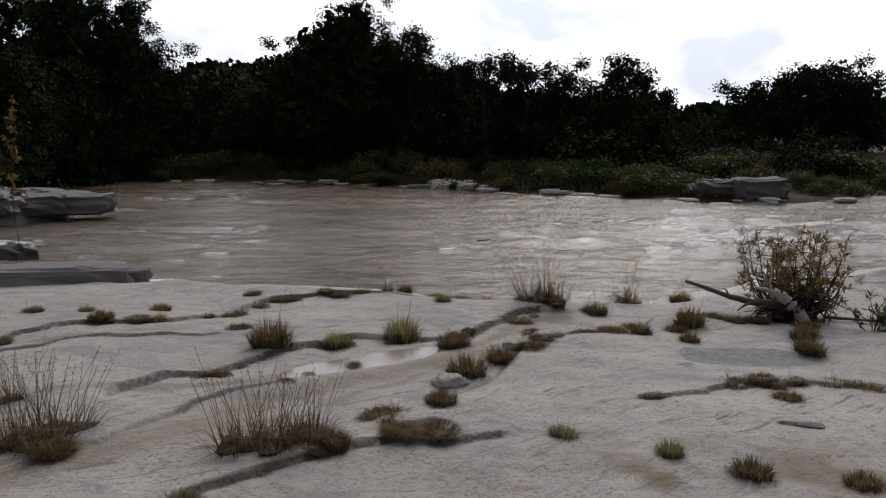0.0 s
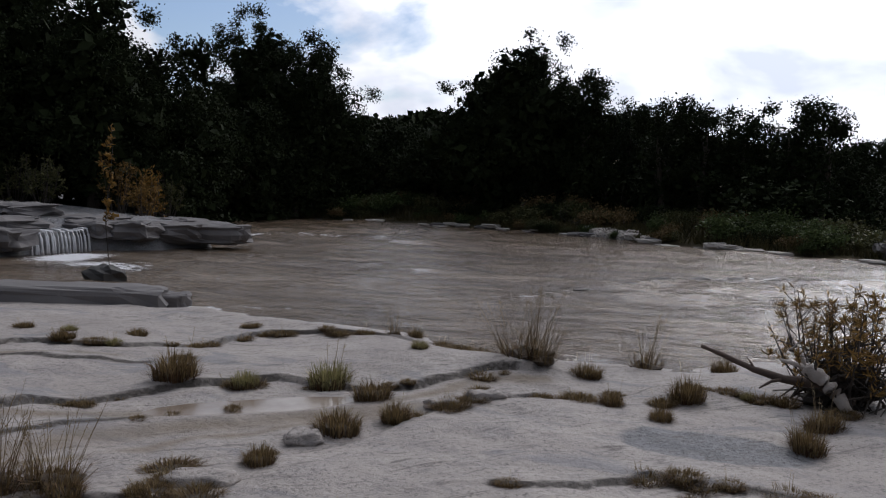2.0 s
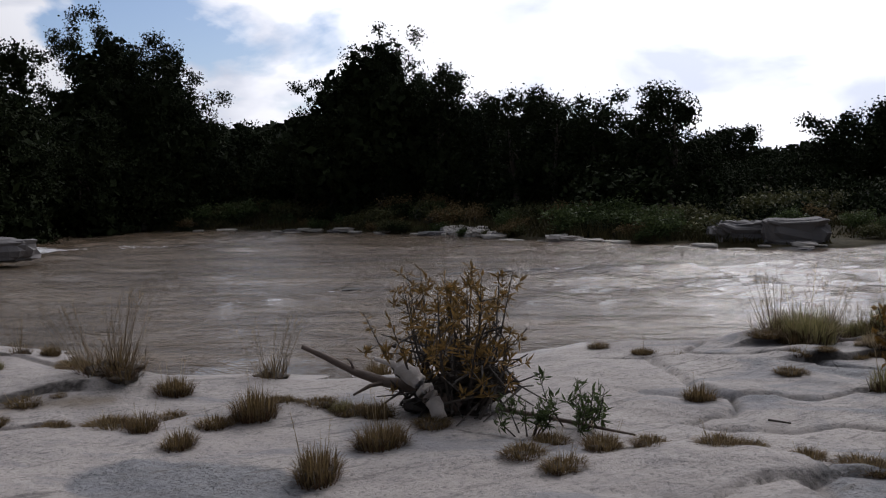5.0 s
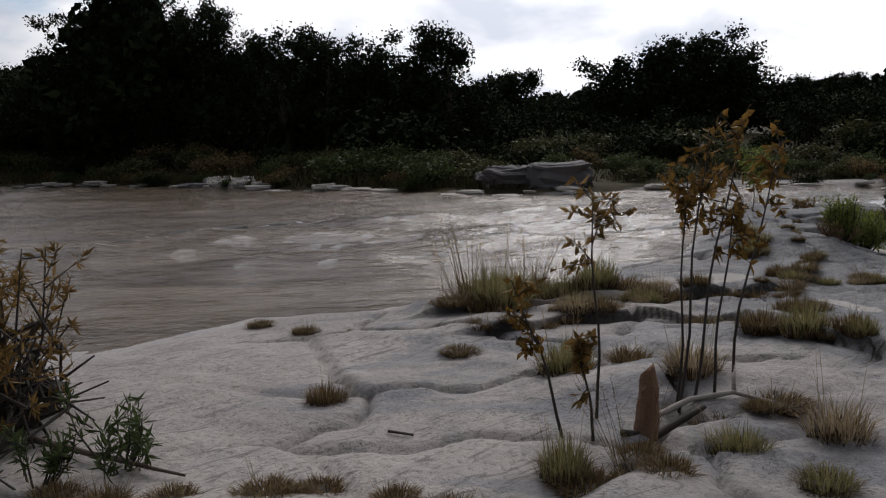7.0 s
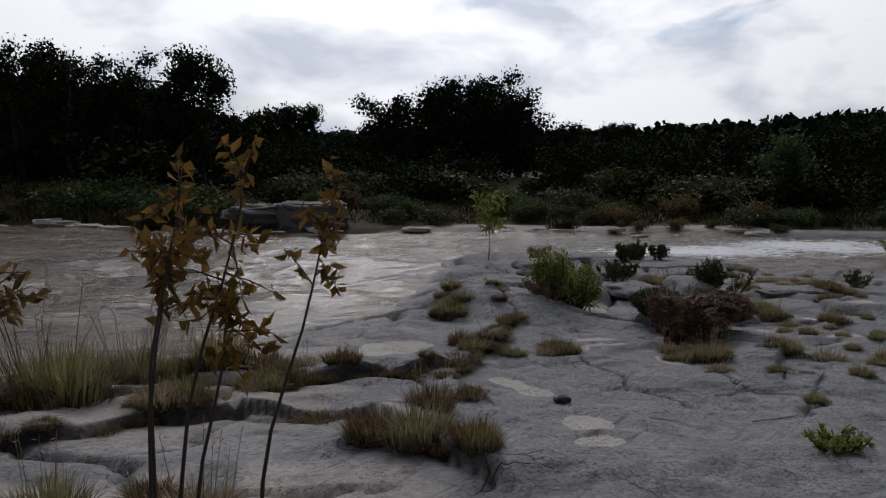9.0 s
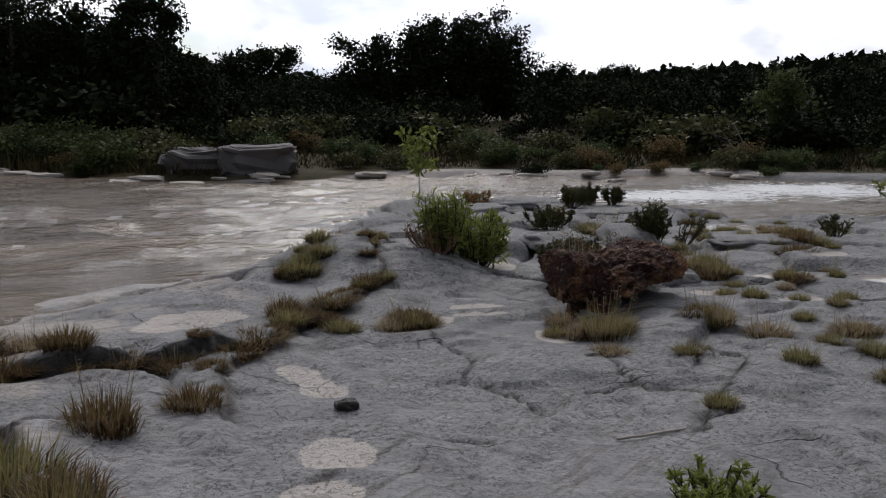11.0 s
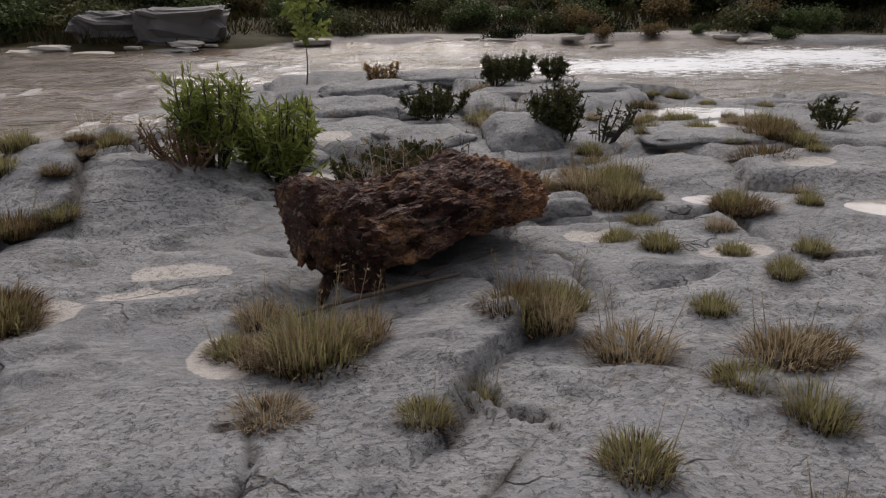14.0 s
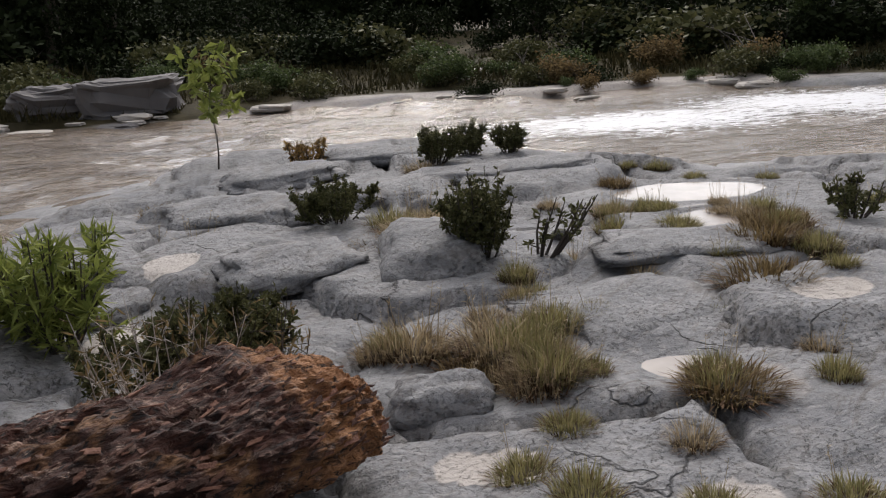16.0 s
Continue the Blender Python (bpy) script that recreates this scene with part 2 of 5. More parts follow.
M_MUDPOOL = material("muddy_puddle", muddy_puddle)
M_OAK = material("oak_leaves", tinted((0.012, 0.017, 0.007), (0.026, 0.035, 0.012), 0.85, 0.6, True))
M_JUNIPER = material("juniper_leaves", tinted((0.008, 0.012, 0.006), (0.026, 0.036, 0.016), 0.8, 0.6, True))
M_WILLOW = material("willow_leaves", tinted((0.03, 0.045, 0.015), (0.10, 0.13, 0.05), 0.55, 2.0, True, 0.0, 0.35))
M_YELLOW = material("yellowed_leaves", tinted((0.07, 0.045, 0.014), (0.29, 0.165, 0.042), 0.55, 5.0, True, 0.0, 0.35))
M_BRONZE = material("bronzed_leaves", tinted((0.06, 0.042, 0.014), (0.30, 0.18, 0.06), 0.55, 5.0, True, 0.0, 0.35))
M_GREEN = material("green_leaves", tinted((0.09, 0.12, 0.028), (0.31, 0.34, 0.09), 0.5, 4.0, True, 0.0, 0.35))
M_SCRUB = material("scrub_leaves", tinted((0.035, 0.042, 0.016), (0.13, 0.125, 0.055), 0.6, 4.0, True, 0.0, 0.2))
M_BARK = material("bark", tinted((0.045, 0.035, 0.028), (0.12, 0.095, 0.075), 0.85, 6.0, False, 30.0))
M_PALEBARK = material("pale_bark", tinted((0.20, 0.185, 0.155), (0.36, 0.33, 0.29), 0.85, 6.0, False, 30.0))
M_STEM = material("dark_stem", tinted((0.022, 0.018, 0.014), (0.06, 0.046, 0.036), 0.8, 6.0))
M_DRIFTLOG = material("barked_driftwood", tinted((0.035, 0.022, 0.014), (0.33, 0.22, 0.135), 0.85, 14.0, False, 22.0))
M_DRIFT = material("bleached_wood", tinted((0.26, 0.22, 0.19), (0.52, 0.46, 0.41), 0.8, 8.0, False, 40.0))
M_DARKDRIFT = material("wet_driftwood", tinted((0.05, 0.035, 0.028), (0.15, 0.105, 0.08), 0.8, 8.0, False, 40.0))
M_STUB = material("broken_stub", tinted((0.13, 0.065, 0.035), (0.27, 0.15, 0.09), 0.85, 8.0, False, 40.0))
M_LOG = material("rotten_wood", rotten_wood)
M_FLAKE = material("wood_flakes", tinted((0.010, 0.005, 0.0035), (0.22, 0.10, 0.065), 0.85, 9.0, False, 60.0))
M_GRASS = material("green_straw", tinted((0.10, 0.10, 0.035), (0.38, 0.33, 0.16), 0.6, 5.0, True, 0.0, 0.35))
M_STRAW = material("straw", tinted((0.19, 0.14, 0.075), (0.50, 0.40, 0.26), 0.6, 5.0, True, 0.0, 0.35))
M_SEDGE = material("dull_sedge", tinted((0.05, 0.034, 0.015), (0.26, 0.185, 0.09), 0.7, 5.0, True, 0.0, 0.35))
M_THATCH = material("dead_thatch", tinted((0.03, 0.018, 0.011), (0.13, 0.075, 0.043), 0.85, 9.0, True))
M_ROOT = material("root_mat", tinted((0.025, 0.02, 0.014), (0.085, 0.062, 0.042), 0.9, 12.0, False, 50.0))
M_BLACK = material("black_stone", tinted((0.02, 0.02, 0.02), (0.06, 0.055, 0.05), 0.7, 12.0, False, 60.0))
M_BOULDER = material("grey_rock", tinted((0.07, 0.065, 0.065), (0.20, 0.185, 0.18), 0.85, 1.5, False, 9.0))
M_RUBBLE = material("pale_rubble", tinted((0.30, 0.27, 0.24), (0.58, 0.53, 0.48), 0.85, 3.0, False, 12.0))


# ---- geometry helpers ----
class Geo:
    """Collects vertices and faces of one mesh."""

    def __init__(self):
        self.v, self.f = [], []

    def tube(self, pts, radii, sides=6):
        base, n = len(self.v), len(pts)
        pts = [Vector(p) for p in pts]
        for i, p in enumerate(pts):
            d = (pts[min(i + 1, n - 1)] - pts[max(i - 1, 0)]).normalized()
            a = d.orthogonal().normalized()
            c = d.cross(a)
            for k in range(sides):
                w = 2 * math.pi * k / sides
                self.v.append(p + radii[i] * (math.cos(w) * a + math.sin(w) * c))
        for i in range(n - 1):
            for k in range(sides):
                q = (k + 1) % sides
                self.f.append((base + i * sides + k, base + i * sides + q, base + (i + 1) * sides + q, base + (i + 1) * sides + k))
        self.f.append(tuple(base + k for k in reversed(range(sides))))
        self.f.append(tuple(base + (n - 1) * sides + k for k in range(sides)))

    def leaf(self, p, way, side, length, width):
        """A leaf of two faces, folded along its midrib."""
        i = len(self.v)
        p, way, side = Vector(p), Vector(way).normalized(), Vector(side).normalized()
        lift = way.cross(side) * width * 0.25
        self.v += [p, p + way * length * 0.45 + side * width * 0.5 + lift, p + way * length, p + way * length * 0.45 - side * width * 0.5 + lift]
        self.f += [(i, i + 1, i + 2), (i, i + 2, i + 3)]

    def blade(self, p, lean, length, width):
        """A grass blade that bends along lean, a flat vector of its reach."""
        i = len(self.v)
        p, lean = Vector(p), Vector(lean)
        side = Vector((-lean.y, lean.x, 0)).normalized() if lean.length > 1e-5 else Vector((1, 0, 0))
        mid = p + lean * 0.35 + Vector((0, 0, length * 0.58))
        tip = p + lean + Vector((0, 0, length * (1 - 0.3 * min(1.0, lean.length / length))))
        self.v += [p - side * width * 0.5, p + side * width * 0.5, mid + side * width * 0.4, mid - side * width * 0.4, tip]
        self.f += [(i, i + 1, i + 2, i + 3), (i + 3, i + 2, i + 4)]

    def lump(self, centre, size, rough=0.25, seed=0, flat=0.0, rings=7, sides=10, power=1.0):
        """A rough rounded stone or clod."""
        base = len(self.v)
        c, s = Vector(centre), Vector(size)
        for r in range(rings + 1):
            th = math.pi * r / rings
            for k in range(sides):
                ph = 2 * math.pi * k / sides
                u = Vector((math.sin(th) * math.cos(ph), math.sin(th) * math.sin(ph), math.cos(th)))
                if power != 1.0:
                    u = Vector(tuple(math.copysign(abs(q) ** power, q) for q in u))
                d = 1 + rough * noise.fractal(u * 1.9 + Vector((seed * 3.7, seed * 1.3, 0)), 0.6, 2.2, 5)
                q = Vector((u.x * s.x, u.y * s.y, u.z * s.z)) * d
                if q.z < -flat * s.z and flat:
                    q.z = -flat * s.z
                self.v.append(c + q)
        for r in range(rings):
            for k in range(sides):
                q = (k + 1) % sides
                self.f.append((base + r * sides + k, base + (r + 1) * sides + k, base + (r + 1) * sides + q, base + r * sides + q))

    def mesh(self, name, mat, smooth=False):
        me = bpy.data.meshes.new(name)
        me.from_pydata([tuple(p) for p in self.v], [], self.f)
        me.materials.append(mat)
        if smooth:
            me.shade_smooth()
        return me


def part(name, geo, mat, parent, label="", smooth=False):
    ob = new(name, geo.mesh(name, mat, smooth))
    ob.parent = parent
    if label:
        ob["label"] = label
    return ob


def thing(name, at, label, category, group="", kind="", turn=0.0):
    ob = new(name)
    ob.empty_display_size = 0.1
    ob.matrix_basis = pose(*at, 0, 0, turn)
    return tagged(ob, label, category, group, kind)


rng = random.Random(7)
nrng = np.random.RandomState(11)


def rand_dir(r, up=0.0):
    v = Vector((r.gauss(0, 1), r.gauss(0, 1), r.gauss(0, 1) + up))
    return v.normalized()


# ---- the lie of the land ----
NEAR_SHORE = [(-90, 30), (-40, 16), (-12, 13.4), (-5.2, 12.3), (-3.6, 12.2), (-2.2, 11.8), (-0.4, 11.3), (0.5, 10.5), (1.6, 10.5), (2.7, 10.7), (3.2, 11.3), (4.2, 12.0),
              (4.7, 12.6), (5.6, 12.6), (6.6, 13.1), (7.8, 14.1), (9.1, 15.3), (9.8, 16.7), (10.6, 18.6), (11.3, 20.0), (12.5, 20.7), (14.0, 21.3), (14.9, 20.8),
              (15.0, 18.6), (15.8, 17.9), (17.0, 17.2), (18.6, 17.6), (19.6, 19.0), (21.0, 18.4), (23, 15.5), (40, 12), (90, 8)]
FAR_SHORE = [(-90, 52), (-30, 42), (-18.6, 38.4), (-12, 37.6), (-8.8, 37.8), (-4.2, 35.4), (-0.5, 33.6), (2.4, 31), (5.5, 28.7), (8.5, 26.9), (12.6, 26.6), (16.3, 26.0),
             (20, 25.4), (21.8, 23.4), (26, 21), (40, 17), (90, 12)]
PLATEAU = [(-30, 11.5), (-13, 15.6), (-11.9, 17.6), (-11.2, 19.2), (-9.9, 20.9), (-9.7, 22.6), (-11.5, 24.5), (-15.6, 29), (-20, 36)]
# joints and ledges: the line, the rise on its far side, how far the rise reaches
LEDGES = [
    ([(-2.4, 6.3), (-2.2, 6.9), (-1.9, 7.0), (-1.6, 7.5), (-1.2, 7.8), (-0.8, 8.1), (-0.3, 8.3), (0.2, 8.4), (0.6, 8.8), (1.1, 9.3)], 0.055, 1.0),
    ([(-6.5, 7.0), (-4.3, 7.9), (-3.8, 8.9), (-3.3, 8.9), (-2.8, 9.0), (-2.4, 9.5), (-2.1, 10.6), (-1.0, 10.95), (0.0, 10.8), (0.7, 10.1), (1.2, 9.6)], 0.045, 1.0),
    ([(-3.0, 4.2), (-2.4, 5.0), (-2.1, 5.6), (-1.7, 6.3), (-1.4, 6.7), (-0.9, 7.2), (-0.5, 7.8)], 0.025, 0.5),
    ([(-1.6, 4.2), (-1.2, 4.7), (-0.7, 5.3), (-0.3, 5.5), (0.1, 5.5), (0.4, 5.6)], 0.04, 0.8),
    ([(1.5, 6.2), (2.1, 6.4), (2.4, 6.75), (2.8, 6.7), (3.2, 6.7), (3.7, 6.5), (4.6, 6.7)], 0.03, 0.6),
    ([(-0.6, 5.8), (-0.1, 6.3), (0.3, 6.7), (0.5, 7.4), (0.9, 8.1), (1.6, 8.5), (2.4, 9.3), (3.2, 9.2), (4.4, 8.6)], -0.04, 0.7),
    ([(4.3, 8.2), (5.0, 8.3), (5.7, 8.2), (6.3, 8.0), (6.9, 8.5), (7.2, 9.0), (7.9, 9.2)], -0.05, 0.8),
    ([(9.2, 11.2), (9.2, 12.0), (9.35, 12.4), (9.9, 13.2), (10.3, 14.0), (10.4, 15.0)], 0.06, 0.8),
    ([(6.4, 11.8), (7.0, 12.0), (7.8, 12.1), (8.5, 12.1), (9.3, 12.4)], 0.10, 0.8),
    ([(6.6, 11.1), (7.2, 11.4), (7.8, 11.5), (8.4, 11.1), (8.5, 10.6), (8.8, 9.9)], 0.09, 0.8),
    ([(11.0, 10.8), (11.2, 10.9), (11.5, 11.2), (12.0, 11.7)], -0.06, 0.6),
    ([(11.7, 11.8), (12.0, 12.3), (12.0, 12.6)], 0.07, 0.5),
    ([(12.05, 12.3), (12.4, 12.1), (12.55, 11.8), (12.7, 11.5)], 0.03, 0.6),
    ([(-4.3, 7.4), (-3.6, 8.1), (-2.9, 8.2), (-2.2, 8.45)], 0.02, 0.5),
]
# smooth swells and mounds: x, y, half-widths, height
SWELLS = [(10.5, 14.75, 0.75, 0.75, 0.22), (12.3, 17.6, 1.6, 2.0, 0.03), (11.4, 15.9, 0.8, 0.8, 0.06), (13.6, 15.6, 0.8, 0.5, 0.03),
          (7.6, 9.6, 0.6, 0.4, 0.10), (5.8, 7.6, 1.2, 0.6, 0.08), (0.4, 9.6, 1.0, 0.7, 0.08), (9.0, 10.0, 0.8, 0.8, 0.06), (13.0, 12.4, 0.5, 0.4, 0.05), (12.0, 11.9, 2.0, 1.6, -0.085)]
# open cracks in the grey sheet
CRACKS = [[(10.32, 13.1), (10.36, 12.75), (10.42, 12.43), (10.47, 12.1), (10.5, 11.92)],
          [(11.06, 11.88), (11.15, 11.86), (11.13, 11.68), (11.12, 11.49), (11.15, 11.39), (11.31, 11.34), (11.4, 11.24), (11.48, 11.18)],
          [(11.2, 11.98), (11.15, 11.86)], [(10.41, 11.6), (10.43, 11.5), (10.49, 11.41)], [(11.82, 11.99), (11.86, 11.85), (11.9, 11.75), (11.88, 11.52)],
          [(10.51, 11.49), (10.55, 11.25), (10.62, 10.98)], [(10.34, 11.66), (10.43, 11.9), (10.52, 12.08)], [(11.37, 10.95), (11.2, 10.9), (11.04, 10.75)],
          [(11.12, 11.49), (10.95, 11.4), (10.85, 11.42)], [(9.45, 10.4), (9.9, 10.8), (10.2, 10.75)]]
# hollows that hold puddles or silt: x, y, half-widths, turn, silt instead of water
HOLLOWS = [(9.1, 13.15, 0.42, 0.26, 20, 1), (9.6, 11.85, 0.14, 0.34, 20, 1), (9.6, 10.7, 0.18, 0.2, 0, 1), (9.5, 10.35, 0.15, 0.1, 0, 1), (10.4, 12.8, 0.34, 0.14, 20, 1), (10.9, 13.25, 0.22, 0.16, 0, 1),
           (11.1, 12.4, 0.17, 0.2, 10, 1), (10.8, 12.95, 0.28, 0.1, 0, 1), (8.9, 9.25, 0.2, 0.26, 10, 1), (15.0, 16.55, 0.5, 0.3, -10, 0), (14.6, 15.35, 0.32, 0.24, 10, 0), (13.66, 13.72, 0.26, 0.13, -30, 0),
           (14.5, 13.2, 0.5, 0.2, -30, 0), (12.72, 13.36, 0.17, 0.1, -10, 1), (14.3, 14.1, 0.2, 0.14, 0, 1), (13.2, 13.0, 0.2, 0.1, 0, 1), (11.9, 16.4, 0.18, 0.16, 0, 1), (11.75, 15.5, 0.14, 0.2, 0, 1),
           (13.6, 14.5, 0.2, 0.2, 0, 1), (-0.66, 7.46, 0.8, 0.2, 34, 0), (11.55, 14.8, 0.12, 0.25, 0, 1)]


def lattice(ix, iy, seed):
    h = np.sin(ix * 127.1 + iy * 311.7 + seed * 74.7) * 43758.5453
    return h - np.floor(h)


def vnoise(x, y, seed=0):
    ix, iy = np.floor(x), np.floor(y)
    fx, fy = x - ix, y - iy
    fx, fy = fx * fx * (3 - 2 * fx), fy * fy * (3 - 2 * fy)
    a, b = lattice(ix, iy, seed), lattice(ix + 1, iy, seed)
    c, d = lattice(ix, iy + 1, seed), lattice(ix + 1, iy + 1, seed)
    return (a + (b - a) * fx) * (1 - fy) + (c + (d - c) * fx) * fy - 0.5


def fbm(x, y, seed=0, octaves=4):
    s, k = 0.0, 1.0
    for o in range(octaves):
        s = s + k * vnoise(x * 2 ** o + 17.3 * o, y * 2 ** o - 9.1 * o, seed + o)
        k *= 0.5
    return s


def step(a, b, x):
    t = np.clip((x - a) / (b - a), 0, 1)
    return t * t * (3 - 2 * t)


def to_line(x, y, pts):
    """Distance to a line, positive on its left, and how far beyond its ends a point lies."""
    best = np.full(np.shape(x), 1e9)
    sign = np.ones(np.shape(x))
    over = np.zeros(np.shape(x))
    last = len(pts) - 2
    for i, ((ax, ay), (bx, by)) in enumerate(zip(pts[:-1], pts[1:])):
        dx, dy = bx - ax, by - ay
        n = math.hypot(dx, dy)
        u = ((x - ax) * dx + (y - ay) * dy) / n
        t = np.clip(u, 0, n)
        d = np.hypot(x - ax - t * dx / n, y - ay - t * dy / n)
        near = d < best
        s = np.where(dx * (y - ay) - dy * (x - ax) >= 0, 1.0, -1.0)
        o = (np.maximum(-u, 0) if i == 0 else 0) + (np.maximum(u - n, 0) if i == last else 0)
        best, sign, over = np.where(near, d, best), np.where(near, s, sign), np.where(near, o, over)
    return best * sign, over


def worley(x, y, cell, seed):
    ix, iy = np.floor(x / cell), np.floor(y / cell)
    f1, f2, tone = np.full(np.shape(x), 9.0), np.full(np.shape(x), 9.0), np.zeros(np.shape(x))
    for ox in (-1, 0, 1):
        for oy in (-1, 0, 1):
            cx, cy = ix + ox, iy + oy
            px, py = cx + 0.15 + 0.7 * lattice(cx, cy, seed), cy + 0.15 + 0.7 * lattice(cx, cy, seed + 5)
            d = np.hypot(x / cell - px, y / cell - py)
            nearer = d < f1
            f2 = np.where(nearer, f1, np.minimum(f2, d))
            tone = np.where(nearer, lattice(cx, cy, seed + 9), tone)
            f1 = np.where(nearer, d, f1)
    return f2 - f1, tone


def land(x, y):
    """Height of the ground, and the masks joint (with painted ledge shade), grey, soil, silt, wet, pale."""
    x, y = np.asarray(x, float), np.asarray(y, float)
    wx, wy = x + 0.22 * fbm(x * 1.1, y * 1.1, 3), y + 0.22 * fbm(x * 1.1, y * 1.1, 8)
    near = -to_line(wx, wy, NEAR_SHORE)[0]
    far = to_line(wx, wy, FAR_SHORE)[0]
    plate = to_line(wx, wy, PLATEAU)[0]
    bank = np.clip(near, 0, None)
    z = np.where(near > 0, 0.02 + 0.10 * step(0, 0.7, near) + 0.03 * step(0.7, 4, near), -0.10 * step(0, 1.0, -near) - 0.4 * step(0.8, 4.0, -near))
    ashore = step(-0.3, 0.6, near)
    z = z + 0.5 * step(4.2, 0.6, y + 0.4 * x) * ashore + 1.6 * step(14, 60, bank)
    z = z + ashore * (0.09 * fbm(x * 0.5, y * 0.5, 21) + (0.008 + 0.008 * step(4, 8, x)) * fbm(x * 4.3, y * 5.1, 26, 3) + (0.028 + 0.017 * step(4, 8, x)) * fbm(x * 1.7 + y * 0.6, y * 2.3, 31))
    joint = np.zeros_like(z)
    close = (np.abs(x - 5) < 16) & (np.abs(y - 10) < 14)
    if np.any(close):
        cx, cy = wx, wy
        for pts, rise, reach in LEDGES:
            s, over = to_line(cx, cy, pts)
            fade = step(0.7, 0.0, over) * close
            up = s if rise > 0 else -s
            a = abs(rise) * (0.75 + 0.6 * vnoise(x * 2.1, y * 2.1, 5))
            z = z + fade * np.where(up > 0, a * step(-0.01, 0.03, up) * np.exp(-np.maximum(up, 0) / reach), -0.35 * a * np.exp(np.minimum(up, 0) / 0.06))
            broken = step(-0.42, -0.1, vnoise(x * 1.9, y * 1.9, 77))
            # the band spreads over the riser to paint in its undercut shade
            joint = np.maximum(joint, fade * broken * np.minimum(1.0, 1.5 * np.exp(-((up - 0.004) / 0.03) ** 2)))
        for pts in CRACKS:
            s, over = to_line(x + 0.05 * fbm(x * 7, y * 7, 36), y + 0.05 * fbm(x * 7, y * 7, 38), pts)
            cut = np.exp(-(s / 0.013) ** 2) * np.exp(-over / 0.03) * close
            z = z - 0.022 * cut
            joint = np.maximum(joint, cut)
        # blocks split by joints
        ex, ey = x + 0.35 * fbm(x * 1.3, y * 1.3, 41), y + 0.35 * fbm(x * 1.3, y * 1.3, 51)
        for cell, seed, zone, depth in ((1.15, 3, step(10.6, 11.8, x + 0.25 * (y - 12)) * step(11.9, 13.2, y), 0.09), (1.5, 6, step(4.5, 6.0, x) * step(8.8, 8.0, x - 0.35 * (y - 10)) * step(7.0, 8.0, y), 0.06)):
            gap, tone = worley(ex, ey * 1.35, cell, seed)
            zone = zone * ashore * close
            cut = np.exp(-(gap / 0.035) ** 2)
            z = z + zone * (depth * 1.3 * (tone - 0.5) - depth * 0.9 * cut - depth * 0.25 * np.exp(-gap / 0.1) + depth * 0.7 * (lattice(np.floor(tone * 97), 3.0, 2) - 0.5) * gap)
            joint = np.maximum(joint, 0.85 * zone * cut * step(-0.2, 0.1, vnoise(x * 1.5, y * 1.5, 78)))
        for sx, sy, rx, ry, h in SWELLS:
            q = ((wx - sx) / rx) ** 2 + ((wy - sy) / ry) ** 2
            z = z + h * np.exp(-q * q * 0.7) * ashore
    # thin beds that weather back in steps
    bed = z + 0.02 * fbm(x * 3.3, y * 4.1, 64, 3)
    k = bed / 0.038
    part_up = k - np.floor(k)
    amount = (0.12 + 0.42 * step(5, 9, x)) * step(-0.05, 0.2, near) * close
    z = z + amount * ((np.floor(k) + step(0.72, 1.0, part_up)) * 0.038 - bed + 0.012)
    # step fronts are darkened through the same mask
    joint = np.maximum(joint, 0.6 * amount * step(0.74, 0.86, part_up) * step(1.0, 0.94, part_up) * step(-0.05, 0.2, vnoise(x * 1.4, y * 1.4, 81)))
    pale = np.zeros_like(z)
    ragged = 0.55 * fbm(x * 2.6, y * 2.6, 14, 4)
    for hx, hy, rx, ry, turn, dry in HOLLOWS:
        c, s = math.cos(radians(turn)), math.sin(radians(turn))
        u, v = c * (x - hx) + s * (y - hy), c * (y - hy) - s * (x - hx)
        q = np.hypot(u / rx, v / ry) + ragged * (1.0 if dry else 0.4)
        level = POOL_LEVEL.get((hx, hy))
        if level is not None:
            bowl = step(2.4, 1.3, q)
            z = z * (1 - bowl) + bowl * (level + 0.02 * (step(0.6, 1.5, q) - 0.5))
            if dry:
                pale = np.maximum(pale, step(0.95, 0.75, q))
    # shelf of the falls
    shelf = step(-0.12, 0.12, plate)
    z = z * (1 - shelf) + shelf * (0.48 + 0.075 * np.clip(plate, 0, 12) + 0.14 * fbm(x * 0.6, y * 0.9, 61))
    gap, tone = worley(x, y * 1.6, 1.9, 71)
    z = z + shelf * (0.22 * (tone - 0.5) - 0.15 * np.exp(-(gap / 0.07) ** 2))
    # far bank
    tall = 1 - 0.72 * step(-1, 12, x)
    over = step(-0.2, 0.3, far)
    z = np.where(far > 0, -0.02 + tall * (0.9 * step(0.2, 5.5, far) + 2.4 * step(5, 18, far)) + 0.12 * step(0.0, 0.5, far) + 0.25 * fbm(x * 0.7, y * 0.7, 91) * step(0.3, 3, far), z)
    r2 = ((x - 118) / 60) ** 2 + ((y - 95) / 50) ** 2
    z = z + 6.6 * np.exp(-r2) * step(6, 30, far)
    z = z + 8.5 * np.exp(-(((x + 22) / 45) ** 2 + ((y - 150) / 40) ** 2)) * step(10, 40, far)
    soil = np.maximum(step(0.5, 2.0, far + 1.2 * step(14, 11, x)), step(5.0, 9.0, plate) * shelf)
    soil = np.maximum(soil, step(16, 26, bank))
